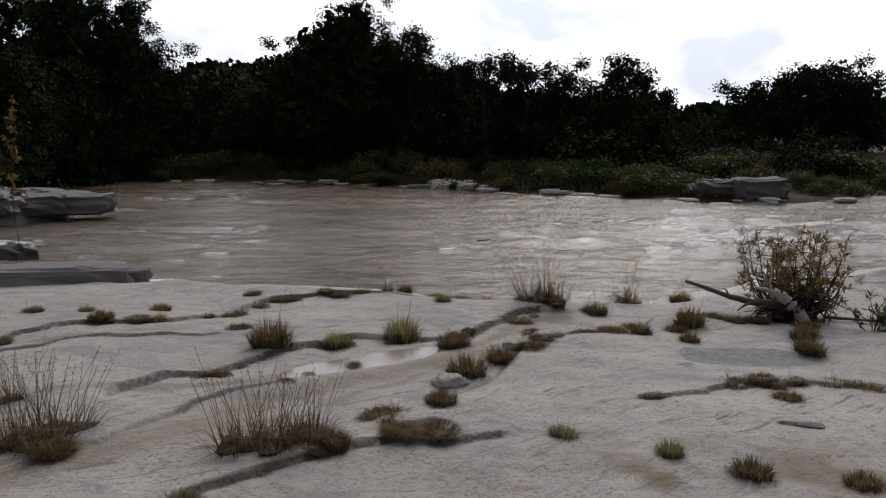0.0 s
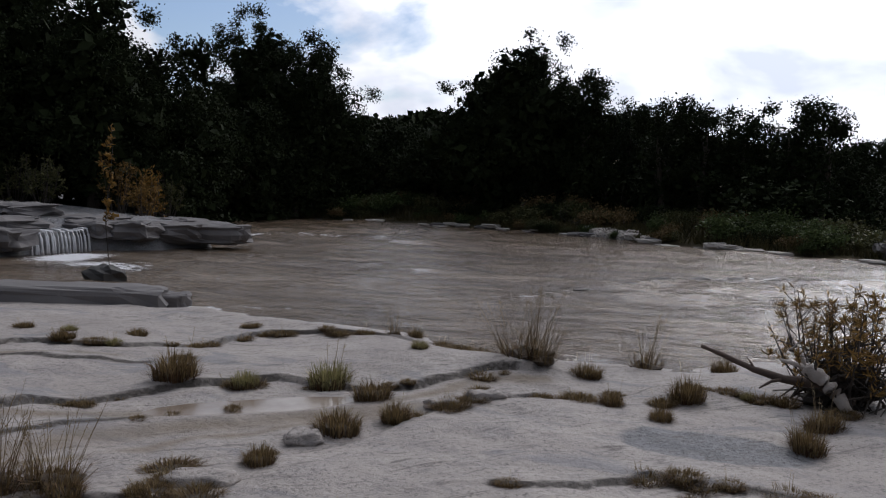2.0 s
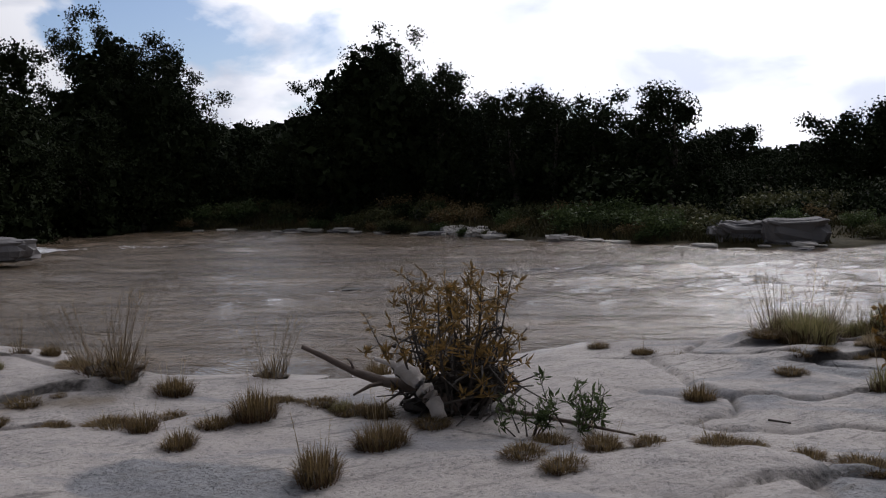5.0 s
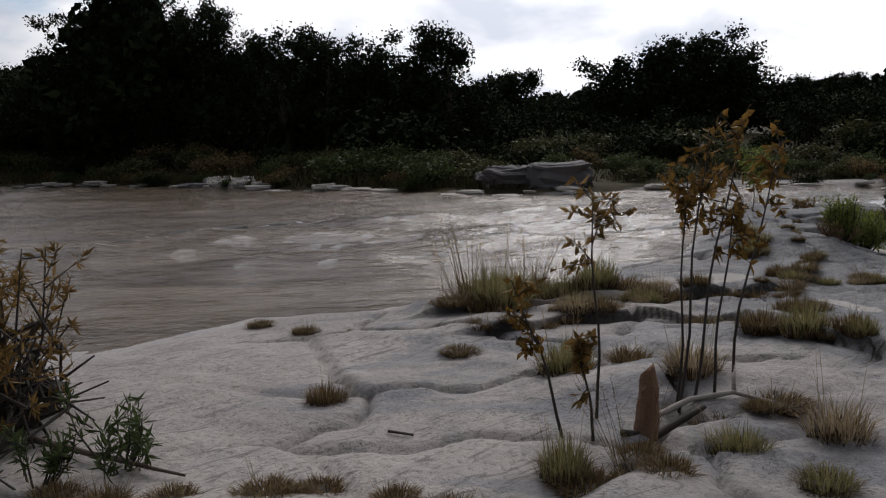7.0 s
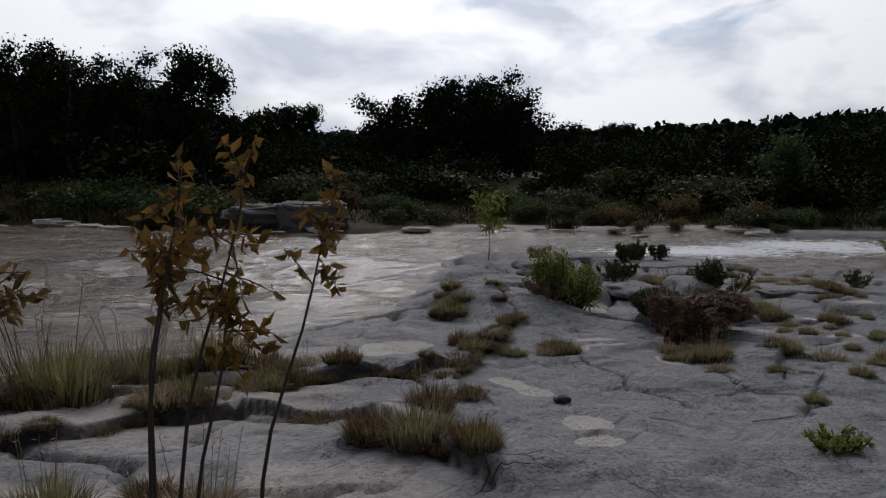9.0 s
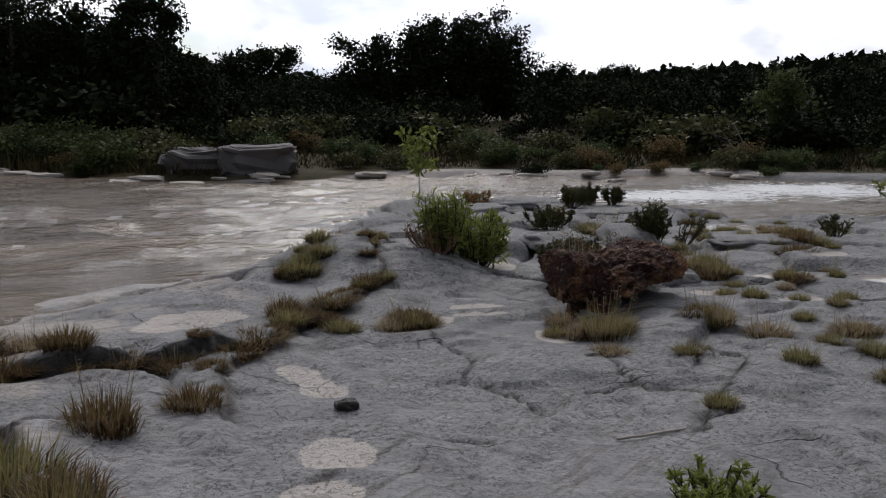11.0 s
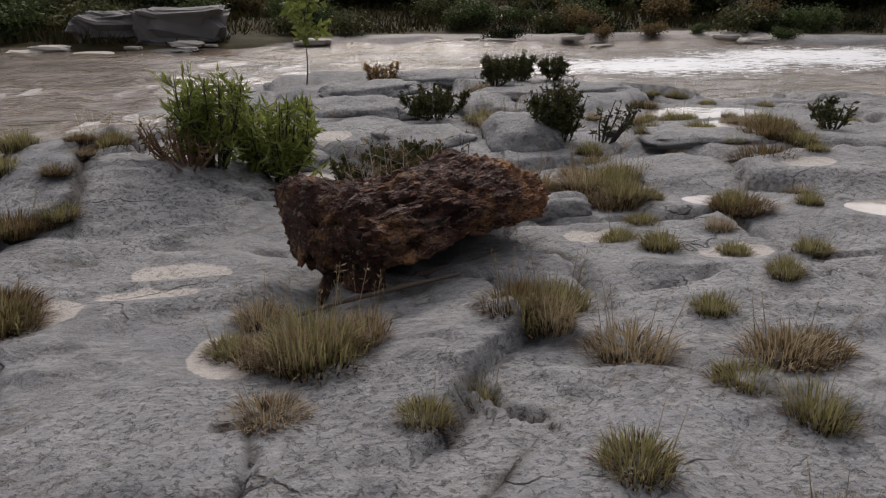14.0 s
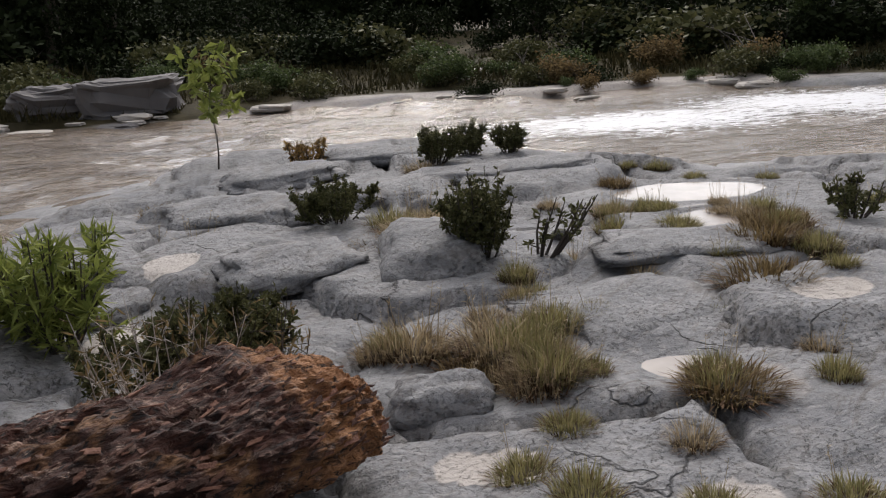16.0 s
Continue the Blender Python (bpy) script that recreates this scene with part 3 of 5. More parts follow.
    shallow = step(12.5, 15.5, x) * step(0.9, 0.2, far + 0.5 * vnoise(x * 0.8, y * 0.8, 12)) + 0.9 * np.exp(-(((x - 17.2) / 1.3) ** 2 + ((y - 30.0) / 0.4) ** 2) ** 2)
    soil = soil * (1 - np.clip(shallow, 0, 1))
    grey = step(5.6, 10.4, x - 0.15 * (y - 10) + 2.4 * fbm(x * 0.35, y * 0.35, 45)) * (1 - step(24, 25, y)) * 0.92 + 0.25 * step(2.5, 6.5, x) * step(11, 8.5, x)
    grey = np.maximum(grey, 0.95 * step(-7, -9, x))
    grey = np.maximum(grey, 1.0 * np.exp(-(((x - 2.75) / 0.75) ** 2 + ((y - 7.6) / 0.4) ** 2) ** 2))
    wet = step(0.5, 0.05, np.abs(near)) * 0.6
    silt = np.exp(-(to_line(wx, wy, [(-3.2, 4.0), (-2.0, 5.3), (-1.2, 6.4), (-0.3, 7.2), (0.4, 7.8)])[0] / 0.22) ** 2) * 0.75 * (y < 8.3) * close
    for line, wide in (([(-2.4, 4.7), (-1.9, 5.2), (-1.41, 5.67), (-1.05, 5.95), (-0.62, 6.4), (-0.07, 7.25), (0.3, 7.7)], 0.07), ([(-3.0, 6.3), (-2.35, 6.4), (-1.7, 6.75), (-1.2, 6.95)], 0.1), ([(-4.2, 7.9), (-3.4, 8.3), (-2.6, 8.5)], 0.06), ([(0.2, 8.0), (0.8, 8.75), (1.4, 9.2)], 0.1)):
        d, over = to_line(wx, wy, line)
        silt = np.maximum(silt, 0.8 * np.exp(-(d / wide) ** 2) * np.exp(-over / 0.1) * step(-0.45, 0.0, vnoise(x * 2.2, y * 2.2, 83)) * close)
    silt = np.maximum(silt, 1.0 * np.minimum(1.0, 1.6 * np.exp(-(((x - 1.9) / 1.3) ** 2 + ((y - 4.7) / 0.5) ** 2))) * step(-0.25, 0.1, fbm(x * 1.8, y * 1.8, 55)))
    return z, joint, grey, soil, silt, wet, pale


POOL_LEVEL = {}
for _h in HOLLOWS:
    POOL_LEVEL[_h[:2]] = float(land(np.array([_h[0]]), np.array([_h[1]]))[0][0])


def ground_z(x, y):
    return float(land(np.array([x]), np.array([y]))[0][0])


def graded(lo, a, b, hi, fine, growth):
    """Grid lines that are fine from a to b and widen outwards."""
    mid = list(np.arange(a, b, fine))
    out, s, p = [], fine, b
    while p < hi:
        out.append(p)
        s *= growth
        p += s
    low, s, p = [], fine, a - fine
    while p > lo:
        low.append(p)
        s *= growth
        p -= s
    return np.array([lo] + low[::-1] + mid + out + [hi])


def build_ground():
    xs, ys = graded(-900, -4.2, 15.2, 900, 0.042, 1.06), graded(-700, 4.0, 16.5, 1200, 0.038, 1.06)
    xs = np.sort(np.append(xs, [p + 0.021 for p in xs if 10.2 < p < 12.2]))
    ys = np.sort(np.append(ys, [p + 0.019 for p in ys if 10.6 < p < 12.6]))
    gx, gy = np.meshgrid(xs, ys)
    x, y = gx.ravel(), gy.ravel()
    z, *masks = land(x, y)
    nx, ny = len(xs), len(ys)
    i = (np.arange(ny - 1)[:, None] * nx + np.arange(nx - 1)[None, :]).ravel()
    me = bpy.data.meshes.new("ground")
    faces = np.stack([i, i + 1, i + nx + 1, i + nx], 1)
    me.vertices.add(len(x))
    me.vertices.foreach_set("co", np.stack([x, y, z], 1).astype(np.float32).ravel())
    me.loops.add(faces.size)
    me.loops.foreach_set("vertex_index", faces.ravel().astype(np.int32))
    me.polygons.add(len(faces))
    me.polygons.foreach_set("loop_start", (np.arange(len(faces)) * 4).astype(np.int32))
    me.update(calc_edges=True)
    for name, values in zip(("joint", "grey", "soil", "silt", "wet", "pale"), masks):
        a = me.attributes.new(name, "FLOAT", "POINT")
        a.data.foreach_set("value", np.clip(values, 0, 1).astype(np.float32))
    me.materials.append(M_STONE)
    me.shade_smooth()
    return tagged(new("ground", me), "pale and grey limestone sheet, ledged and cracked, with grassy banks", "ground", kind="structure")


build_ground()


# white water and painted sky glare on the river: x, y, half-widths, strength
FOAM_GLARE = [(-10.6, 17.9, 1.0, 1.3, 1.0), (-9.0, 16.8, 1.8, 0.7, 0.75), (-6.5, 16.2, 2.2, 0.5, 0.35), (-12.0, 27.2, 1.8, 1.3, 0.9), (-9.5, 28.6, 2.6, 0.9, 0.5), (-4.4, 12.5, 0.8, 0.22, 1.0), (-3.4, 12.9, 0.9, 0.25, 0.5),
        (4.6, 21.4, 0.8, 0.2, 0.5), (13.2, 22.2, 1.5, 0.5, 0.12), (17.0, 21.3, 3.2, 1.8, 0.85), (19.8, 21.8, 2.8, 2.4, 0.85), (15.5, 23.4, 3.0, 1.1, 0.4), (-2.5, 30.0, 5.0, 1.0, 0.2)]


def build_river():
    xs, ys = graded(-88, -16, 22, 88, 0.13, 1.12), graded(7, 9.5, 36, 53, 0.13, 1.12)
    gx, gy = np.meshgrid(xs, ys)
    x, y = gx.ravel(), gy.ravel()
    calm = 0.45 + 1.1 * step(-0.15, 0.2, vnoise(x * 0.16, y * 0.22, 5))
    z = calm * (0.10 * fbm(x * 0.45 + 0.6 * vnoise(x * 0.7, y * 0.7, 3), y * 0.8 + 0.3 * vnoise(x, y, 13), 15, 3) + 0.075 * fbm(x * 1.2, y * 1.9, 25, 3))
    # a drowned ledge breaks the surface
    s, over = to_line(x + 0.3 * vnoise(x, y, 4), y + 0.3 * vnoise(x, y, 9), [(-0.5, 15.2), (0.8, 17.4), (2.4, 20.3), (4.9, 21.4)])
    z = z + 0.06 * np.exp(-(s / 0.3) ** 2) * np.exp(-over / 0.4) * (vnoise(x * 1.6, y * 1.6, 6) + 0.35)
    nx, ny = len(xs), len(ys)
    i = (np.arange(ny - 1)[:, None] * nx + np.arange(nx - 1)[None, :]).ravel()
    faces = np.stack([i, i + 1, i + nx + 1, i + nx], 1)
    me = bpy.data.meshes.new("river_water")
    me.vertices.add(len(x))
    me.vertices.foreach_set("co", np.stack([x, y, z], 1).astype(np.float32).ravel())
    me.loops.add(faces.size)
    me.loops.foreach_set("vertex_index", faces.ravel().astype(np.int32))
    me.polygons.add(len(faces))
    me.polygons.foreach_set("loop_start", (np.arange(len(faces)) * 4).astype(np.int32))
    me.update(calc_edges=True)
    froth_glare = np.zeros_like(x)
    for fx, fy, rx, ry, k in FOAM_GLARE:
        froth_glare = np.maximum(froth_glare, k * np.exp(-(((x - fx) / rx) ** 2 + ((y - fy) / ry) ** 2)))
    froth_glare = np.maximum(froth_glare, 0.42 * np.exp(-(s / 0.25) ** 2) * np.exp(-over / 0.4))
    a = me.attributes.new("foam_glare", "FLOAT", "POINT")
    a.data.foreach_set("value", froth_glare.astype(np.float32))
    me.materials.append(M_RIVER)
    me.shade_smooth()
    return tagged(new("river_water", me), "muddy brown rippled river water flowing past limestone banks", "water", kind="structure")


build_river()


# ---- trees ----
def crown_geo(seed, lobes, leaf, per_clump, clumps, core=True):
    """Leaves in clumps on the shells of several lobes (x, y, z, rx, ry, rz), with a ragged outline."""
    r = np.random.RandomState(seed)
    vs, fs = [], []
    total = 0
    weights = np.array([l[3] * l[5] for l in lobes])
    weights = weights / weights.sum()
    for lobe, w in zip(lobes, weights):
        c, rad = np.array(lobe[:3]), np.array(lobe[3:])
        k = max(6, int(clumps * w))
        d = r.normal(size=(k, 3))
        d /= np.linalg.norm(d, axis=1)[:, None]
        reach = r.uniform(0.5, 1.0, (k, 1)) ** 0.6 * (1 + 0.16 * (r.rand(k, 1) > 0.9))
        centres = c + d * rad * reach
        p = np.repeat(centres, per_clump, 0) + r.normal(size=(k * per_clump, 3)) * leaf * np.array((1.45, 1.45, 1.0))
        size = leaf * r.uniform(0.55, 1.25, (len(p), 1))
        if core:
            q = r.normal(size=(k * 5, 3))
            q = c + q / np.linalg.norm(q, axis=1)[:, None] * rad * r.uniform(0.15, 0.88, (len(q), 1))
            p = np.vstack([p, q])
            size = np.vstack([size, np.full((len(q), 1), min(rad) * 0.46)])
        a = r.normal(size=p.shape)
        a /= np.linalg.norm(a, axis=1)[:, None]
        b = np.cross(a, r.normal(size=p.shape))
        b /= np.linalg.norm(b, axis=1)[:, None]
        quad = np.stack([p - a * size * 0.5, p + b * size * 0.32, p + a * size * 0.5, p - b * size * 0.32], 1)
        vs.append(quad.reshape(-1, 3))
        fs.append(np.arange(len(p) * 4).reshape(-1, 4) + total)
        total += len(p) * 4
    g = Geo()
    g.v, g.f = np.vstack(vs).tolist(), np.vstack(fs).tolist()
    return g


def trunk_geo(seed, height, radius, lobes, stems=1):
    r = random.Random(seed)
    g = Geo()
    if stems > 1 and radius > 0.06:
        lobes = []
    for s in range(stems):
        off = Vector((r.uniform(-0.3, 0.3), r.uniform(-0.3, 0.3), 0)) * (stems > 1)
        top = Vector((r.uniform(-0.3, 0.3), r.uniform(-0.3, 0.3), height * 0.7)) + off * 3
        pts = [off + (top - off) * t + Vector((r.uniform(-1, 1), r.uniform(-1, 1), 0)) * 0.08 * (0 < t < 1) for t in (0, 0.25, 0.5, 0.75, 1)]
        g.tube(pts, [radius * k for k in (1.25, 0.9, 0.7, 0.45, 0.2)], 8)
        for lobe in lobes[:7]:
            base = pts[r.choice((1, 2, 3))]
            tip = Vector(lobe[:3])
            mid = base.lerp(tip, 0.5) + Vector((0, 0, 0.25))
            g.tube([base, mid, tip], [radius * 0.45, radius * 0.3, radius * 0.1], 6)
    return g


def tree(name, at, top, width, seed, mat, label, category="tree", spire=0.0, leaf=0.125, dense=1.0, feather=0.0, bark=None, base=0.12, stems=1, group=""):
    """A tree with a trunk, limbs and a ragged crown."""
    r = random.Random(seed)
    x, y = at
    height = top - ground_z(x, y)
    ob = thing(name, (x, y, ground_z(x, y) - 0.05), label, category, group)
    lobes = []
    n = 9
    for i in range(n):
        t = base + (0.9 - base) * (i + 0.5) / n
        wide = width * 0.5 * ((1 - t) ** 0.8 * 0.95 + 0.05 if spire else (0.62 + 0.38 * math.sin(min(1, t * 1.25) * math.pi) if t < 0.75 else 0.55))
        a = i * 2.4 + r.uniform(-0.5, 0.5)
        off = 0.15 if spire else 0.45
        lr = wide * r.uniform(0.55, 0.8)
        lobes.append((math.cos(a) * wide * off, math.sin(a) * wide * off, height * t, lr, lr, min(lr, height * 0.16) * r.uniform(0.85, 1.25)))
    if spire:
        lobes.append((0, 0, height * 0.93, width * 0.07, width * 0.07, height * 0.09))
    for k in range(int(feather * 6)):
        a = r.uniform(0, 6.28)
        lobes.append((math.cos(a) * width * 0.36, math.sin(a) * width * 0.36, height * r.uniform(0.75, 1.0), 0.28, 0.28, 0.35))
    fit_z = height / max(l[2] + l[5] * 1.05 for l in lobes)
    lobes = [(l[0], l[1], l[2] * fit_z, l[3], l[4], l[5] * fit_z) for l in lobes]
    part("trunk", trunk_geo(seed, height, 0.05 + height * 0.018, lobes, stems), bark or M_BARK, ob)
    area = width * height
    part("crown", crown_geo(seed, lobes, leaf, 42, int(dense * area * 11.5)), mat, ob)
    return ob


OAK = "dark green broadleaf tree on the grassy river bank"
JUN = "dark green juniper tree on the grassy river bank"
for i, (x, y, h, w, kind) in enumerate([
        (-16.3, 32.0, 7.5, 3.8, 0), (-20.2, 26.6, 9.6, 6.0, 0), (-16.4, 26.4, 8.4, 4.6, 0), (-24.5, 27.0, 10.5, 8.0, 0), (-17.6, 30.4, 7.3, 4.4, 0), (-20.0, 34.5, 7.6, 5.0, 0), (-17.4, 40.0, 9.9, 5.0, 2), (-14.6, 40.6, 8.8, 3.8, 2), (-14.0, 39.6, 6.4, 3.6, 0),
        (-6.2, 39.4, 7.3, 4.8, 0), (-4.3, 39.6, 8.3, 5.2, 0), (-3.9, 39.0, 8.7, 3.0, 1), (-1.7, 40.2, 7.3, 3.0, 2), (-1.6, 39.4, 6.2, 3.6, 0), (0.4, 39.0, 5.7, 2.6, 1),
        (1.9, 37.0, 5.4, 2.7, 2), (3.4, 36.4, 5.5, 2.7, 2), (5.0, 36.2, 5.3, 2.8, 0), (6.6, 35.4, 5.3, 2.6, 0), (7.5, 34.8, 5.3, 1.7, 2), (8.8, 35.8, 3.4, 2.0, 0),
        (10.3, 47.0, 4.4, 2.2, 0), (12.0, 49.5, 4.7, 2.0, 2), (13.9, 46.0, 3.2, 3.2, 0), (15.6, 44.7, 4.9, 3.2, 0), (18.0, 45.2, 5.8, 4.2, 0), (20.2, 45.6, 6.1, 4.2, 0), (21.9, 45.0, 5.4, 3.2, 0), (23.6, 44.4, 3.7, 2.6, 0),
        (12.0, 40.5, 2.9, 3.8, 0), (26.4, 43.0, 3.0, 3.4, 0), (29.0, 44.0, 3.3, 3.6, 0), (31.5, 42.0, 3.2, 3.6, 1), (33.6, 58.0, 4.6, 2.6, 2)]):
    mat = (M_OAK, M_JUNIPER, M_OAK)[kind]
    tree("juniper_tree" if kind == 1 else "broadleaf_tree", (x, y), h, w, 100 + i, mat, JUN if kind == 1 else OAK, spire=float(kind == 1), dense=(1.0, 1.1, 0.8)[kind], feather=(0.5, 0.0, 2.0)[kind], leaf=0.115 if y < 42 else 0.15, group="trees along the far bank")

for i, (x, y, h, w) in enumerate([(-18.5, 37.5, 4.6, 4.6), (-18.8, 29.5, 7.6, 5.0), (-22.6, 29.5, 9.0, 6.0), (-15.2, 30.2, 5.6, 4.2), (-19.5, 24.2, 6.5, 4.6), (-16.0, 36.0, 5.6, 4.6), (-4.6, 40.6, 7.4, 5.0), (-15.6, 42.0, 8.6, 5.0), (-18.6, 42.5, 9.6, 5.6), (-13.2, 41.0, 6.6, 3.6), (-2.6, 40.6, 6.6, 4.4), (-14.5, 38.3, 3.8, 4.2), (-21.5, 31.5, 5.0, 5.0), (-18.0, 28.0, 4.2, 4.6), (-14.6, 27.8, 2.9, 2.6), (-22.5, 25.0, 4.0, 5.0), (-9.0, 42.5, 5.0, 5.0), (-5.0, 42.0, 5.2, 5.6), (-1.0, 42.0, 5.0, 5.6), (3.0, 40.5, 4.4, 5.2), (6.5, 39.0, 4.2, 5.0), (-12.0, 44.5, 5.2, 5.0), (20.4, 35.5, 2.6, 3.0), (22.6, 33.0, 2.7, 2.8), (27.6, 31.5, 3.0, 3.4), (30.5, 30.0, 3.3, 3.6), (34.0, 28.5, 3.7, 4.0), (38.5, 27.0, 4.2, 4.6), (25.4, 36.0, 2.9, 3.6), (29.5, 36.0, 3.2, 4.2), (34.0, 36.0, 3.7, 4.4),
                                  (17.6, 39.5, 2.2, 3.2), (14.4, 38.5, 2.0, 3.0), (9.8, 38.0, 2.4, 3.2), (22.5, 39.0, 2.6, 3.2)]):
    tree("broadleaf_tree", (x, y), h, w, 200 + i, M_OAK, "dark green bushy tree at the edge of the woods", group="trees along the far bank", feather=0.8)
tree("pale_trunk_tree", (24.2, 28.6), 2.8, 1.7, 231, M_WILLOW, "slender tree with two pale trunks at the wood's edge", dense=0.5, bark=M_PALEBARK, base=0.5, stems=2)


def shrub_mesh(seed, mat, leaf, clumps):
    r = random.Random(seed)
    lobes = []
    for i in range(6):
        a = r.uniform(0, 6.28)
        d = r.uniform(0.1, 0.5)
        lobes.append((math.cos(a) * d, math.sin(a) * d, r.uniform(0.3, 0.75), r.uniform(0.25, 0.45), r.uniform(0.25, 0.45), r.uniform(0.22, 0.34)))
    return lobes, crown_geo(seed, lobes, leaf, 18, clumps)


def bank_shrub(seed, mat, label):
    ob = thing("bank_shrub", (0, 0, -50), label, "shrub", "shrubs on the far bank")
    lobes, g = shrub_mesh(seed, mat, 0.1, 70)
    part("stem", trunk_geo(seed, 0.6, 0.014, lobes, 2), M_STEM, ob)
    part("foliage", g, mat, ob)
    return ob


protos = [bank_shrub(300 + i, m, t) for i, (m, t) in enumerate([(M_OAK, "dark green shrub on the far river bank"), (M_WILLOW, "grey-green shrub on the far river bank"), (M_SEDGE, "dry brown shrub on the far river bank"), (M_SCRUB, "olive green shrub on the far river bank")])]
sr = random.Random(5)
for i in range(330):
    x = sr.uniform(-19, 34)
    shore = float(np.interp(x, [p[0] for p in FAR_SHORE], [p[1] for p in FAR_SHORE]))
    back = sr.uniform(0.25, 3.0) if i % 2 else sr.uniform(2.0, 10.5)
    if 8.4 < x < 12 and back < 3 or 14.2 < x < 21 and back < 9.5 and sr.random() < 0.45:
        continue
    y = shore + back
    k = sr.choice((0, 1, 2, 3, 3, 1)) if back < 5 else sr.choice((0, 0, 0, 3))
    h = sr.uniform(0.3, 0.55) if back < 1.2 else sr.uniform(0.5, 1.0) if back < 5 else sr.uniform(1.0, 2.0)
    if x > 9:
        h *= 0.7
    ob = copy_thing(protos[k], pose(x, y, ground_z(x, y) - 0.06, 0, 0, sr.uniform(0, 360)))
    ob.scale = (h * sr.uniform(0.9, 1.5), h * sr.uniform(0.9, 1.4), h)
for ob in protos:
    x = sr.uniform(-10, 0)
    ob.matrix_basis = pose(x, 40.5, ground_z(x, 40.5) - 0.05)


def far_woods():
    """Woods on the hills beyond the river."""
    r = np.random.RandomState(3)
    pts = np.vstack([np.column_stack([r.uniform(34, 160, 900), r.uniform(62, 125, 900)]), np.column_stack([r.uniform(-60, 40, 380), r.uniform(90, 150, 380)]), np.column_stack([r.uniform(-30, 20, 120), r.uniform(57, 66, 120)]),
                     np.column_stack([r.uniform(-70, -22, 90), r.uniform(40, 60, 90)]), np.column_stack([r.uniform(38, 90, 120), r.uniform(26, 56, 120)])])
    z = land(pts[:, 0], pts[:, 1])[0]
    vs, n = [], 90
    for (x, y), h in zip(pts, z):
        s = r.uniform(0.9, 1.7) * (1.2 if y > 85 else 1.0)
        d = r.normal(size=(n, 3))
        d /= np.linalg.norm(d, axis=1)[:, None]
        d[:, 2] = np.abs(d[:, 2]) * 1.5
        p = np.array((x, y, h + 0.4)) + d * s * r.uniform(0.6, 1.05, (n, 1))
        a = r.normal(size=p.shape)
        a /= np.linalg.norm(a, axis=1)[:, None]
        b = np.cross(a, r.normal(size=p.shape))
        b /= np.linalg.norm(b, axis=1)[:, None]
        k = s * r.uniform(0.16, 0.34, (n, 1))
        vs.append(np.stack([p - a * k, p + b * k * 0.8, p + a * k, p - b * k * 0.8], 1).reshape(-1, 3))
    v = np.vstack(vs)
    g = Geo()
    g.v, g.f = v.tolist(), np.arange(len(v)).reshape(-1, 4).tolist()
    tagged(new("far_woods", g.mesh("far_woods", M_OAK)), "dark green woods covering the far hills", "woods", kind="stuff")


far_woods()


# ---- grasses ----
def tuft(name, seed, blades, spread, lean, mat, label, group, stalks=0, root=True, width=0.02, stalk_mat=None):
    """A clump of grass of unit height, on a dark mat of roots."""
    r = random.Random(seed)
    ob = thing(name, (0, 0, -60), label, "grass", group)
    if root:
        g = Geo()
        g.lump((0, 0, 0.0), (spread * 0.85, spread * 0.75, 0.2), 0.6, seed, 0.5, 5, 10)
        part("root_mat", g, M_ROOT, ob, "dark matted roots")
    g = Geo()
    for i in range(blades):
        a, d = r.uniform(0, 6.283), spread * math.sqrt(r.random())
        p = (math.cos(a) * d, math.sin(a) * d * 0.85, 0.0)
        k = lean * r.uniform(0.2, 1.2)
        b = a + r.uniform(-0.9, 0.9)
        h = r.uniform(0.35, 1.0) * (1.0 - 0.35 * d / spread)
        g.blade(p, (math.cos(b) * k, math.sin(b) * k, 0), h, width * r.uniform(0.6, 1.4))
    part("tussock", g, mat, ob)
    g = Geo()
    for i in range(blades // 2):
        a, d = r.uniform(0, 6.283), spread * (0.3 + 0.8 * r.random())
        g.blade((math.cos(a) * d, math.sin(a) * d * 0.85, 0), (math.cos(a) * lean, math.sin(a) * lean, 0), r.uniform(0.15, 0.5), width * 1.5)
    part("thatch", g, M_THATCH, ob, "dead brown thatch")
    for i in range(stalks):
        g = Geo()
        a, d = r.uniform(0, 6.283), spread * 0.7 * math.sqrt(r.random())
        k = lean * r.uniform(0.2, 1.0)
        p = Vector((math.cos(a) * d, math.sin(a) * d, 0))
        tip = p + Vector((math.cos(a) * k, math.sin(a) * k, r.uniform(1.0, 1.5)))
        g.tube([p, p.lerp(tip, 0.5) + Vector((0, 0, 0.06)), tip], [width * 0.4, width * 0.33, width * 0.16], 4)
        for j in range(4):
            g.leaf(p.lerp(tip, 0.78 + 0.055 * j), rand_dir(r, 1.0), rand_dir(r), 0.09, width)
        part("seed_stalk", g, stalk_mat or M_STRAW, ob)
    return ob


SEDGE_T = [tuft("sedge_tuft", 400 + i, 420, 0.5, 0.28, M_SEDGE, "low dull brown-green sedge tuft rooted in a rock joint", "sedge tufts in the rock joints", stalks=s, width=0.017) for i, s in enumerate((0, 2, 4))]
GRASS_T = [tuft("grass_tuft", 410 + i, 420, 0.45, 0.24, M_GRASS, "yellow-green grass tuft growing from a limestone crack", "grass tufts on the limestone", stalks=s, width=0.015) for i, s in enumerate((3, 5, 0))]
STRAW_T = [tuft("dry_grass_tuft", 420 + i, 340, 0.45, 0.3, M_STRAW, "dry straw-coloured grass tuft on the limestone", "dry grass tufts", stalks=s, width=0.014) for i, s in enumerate((4, 6))]
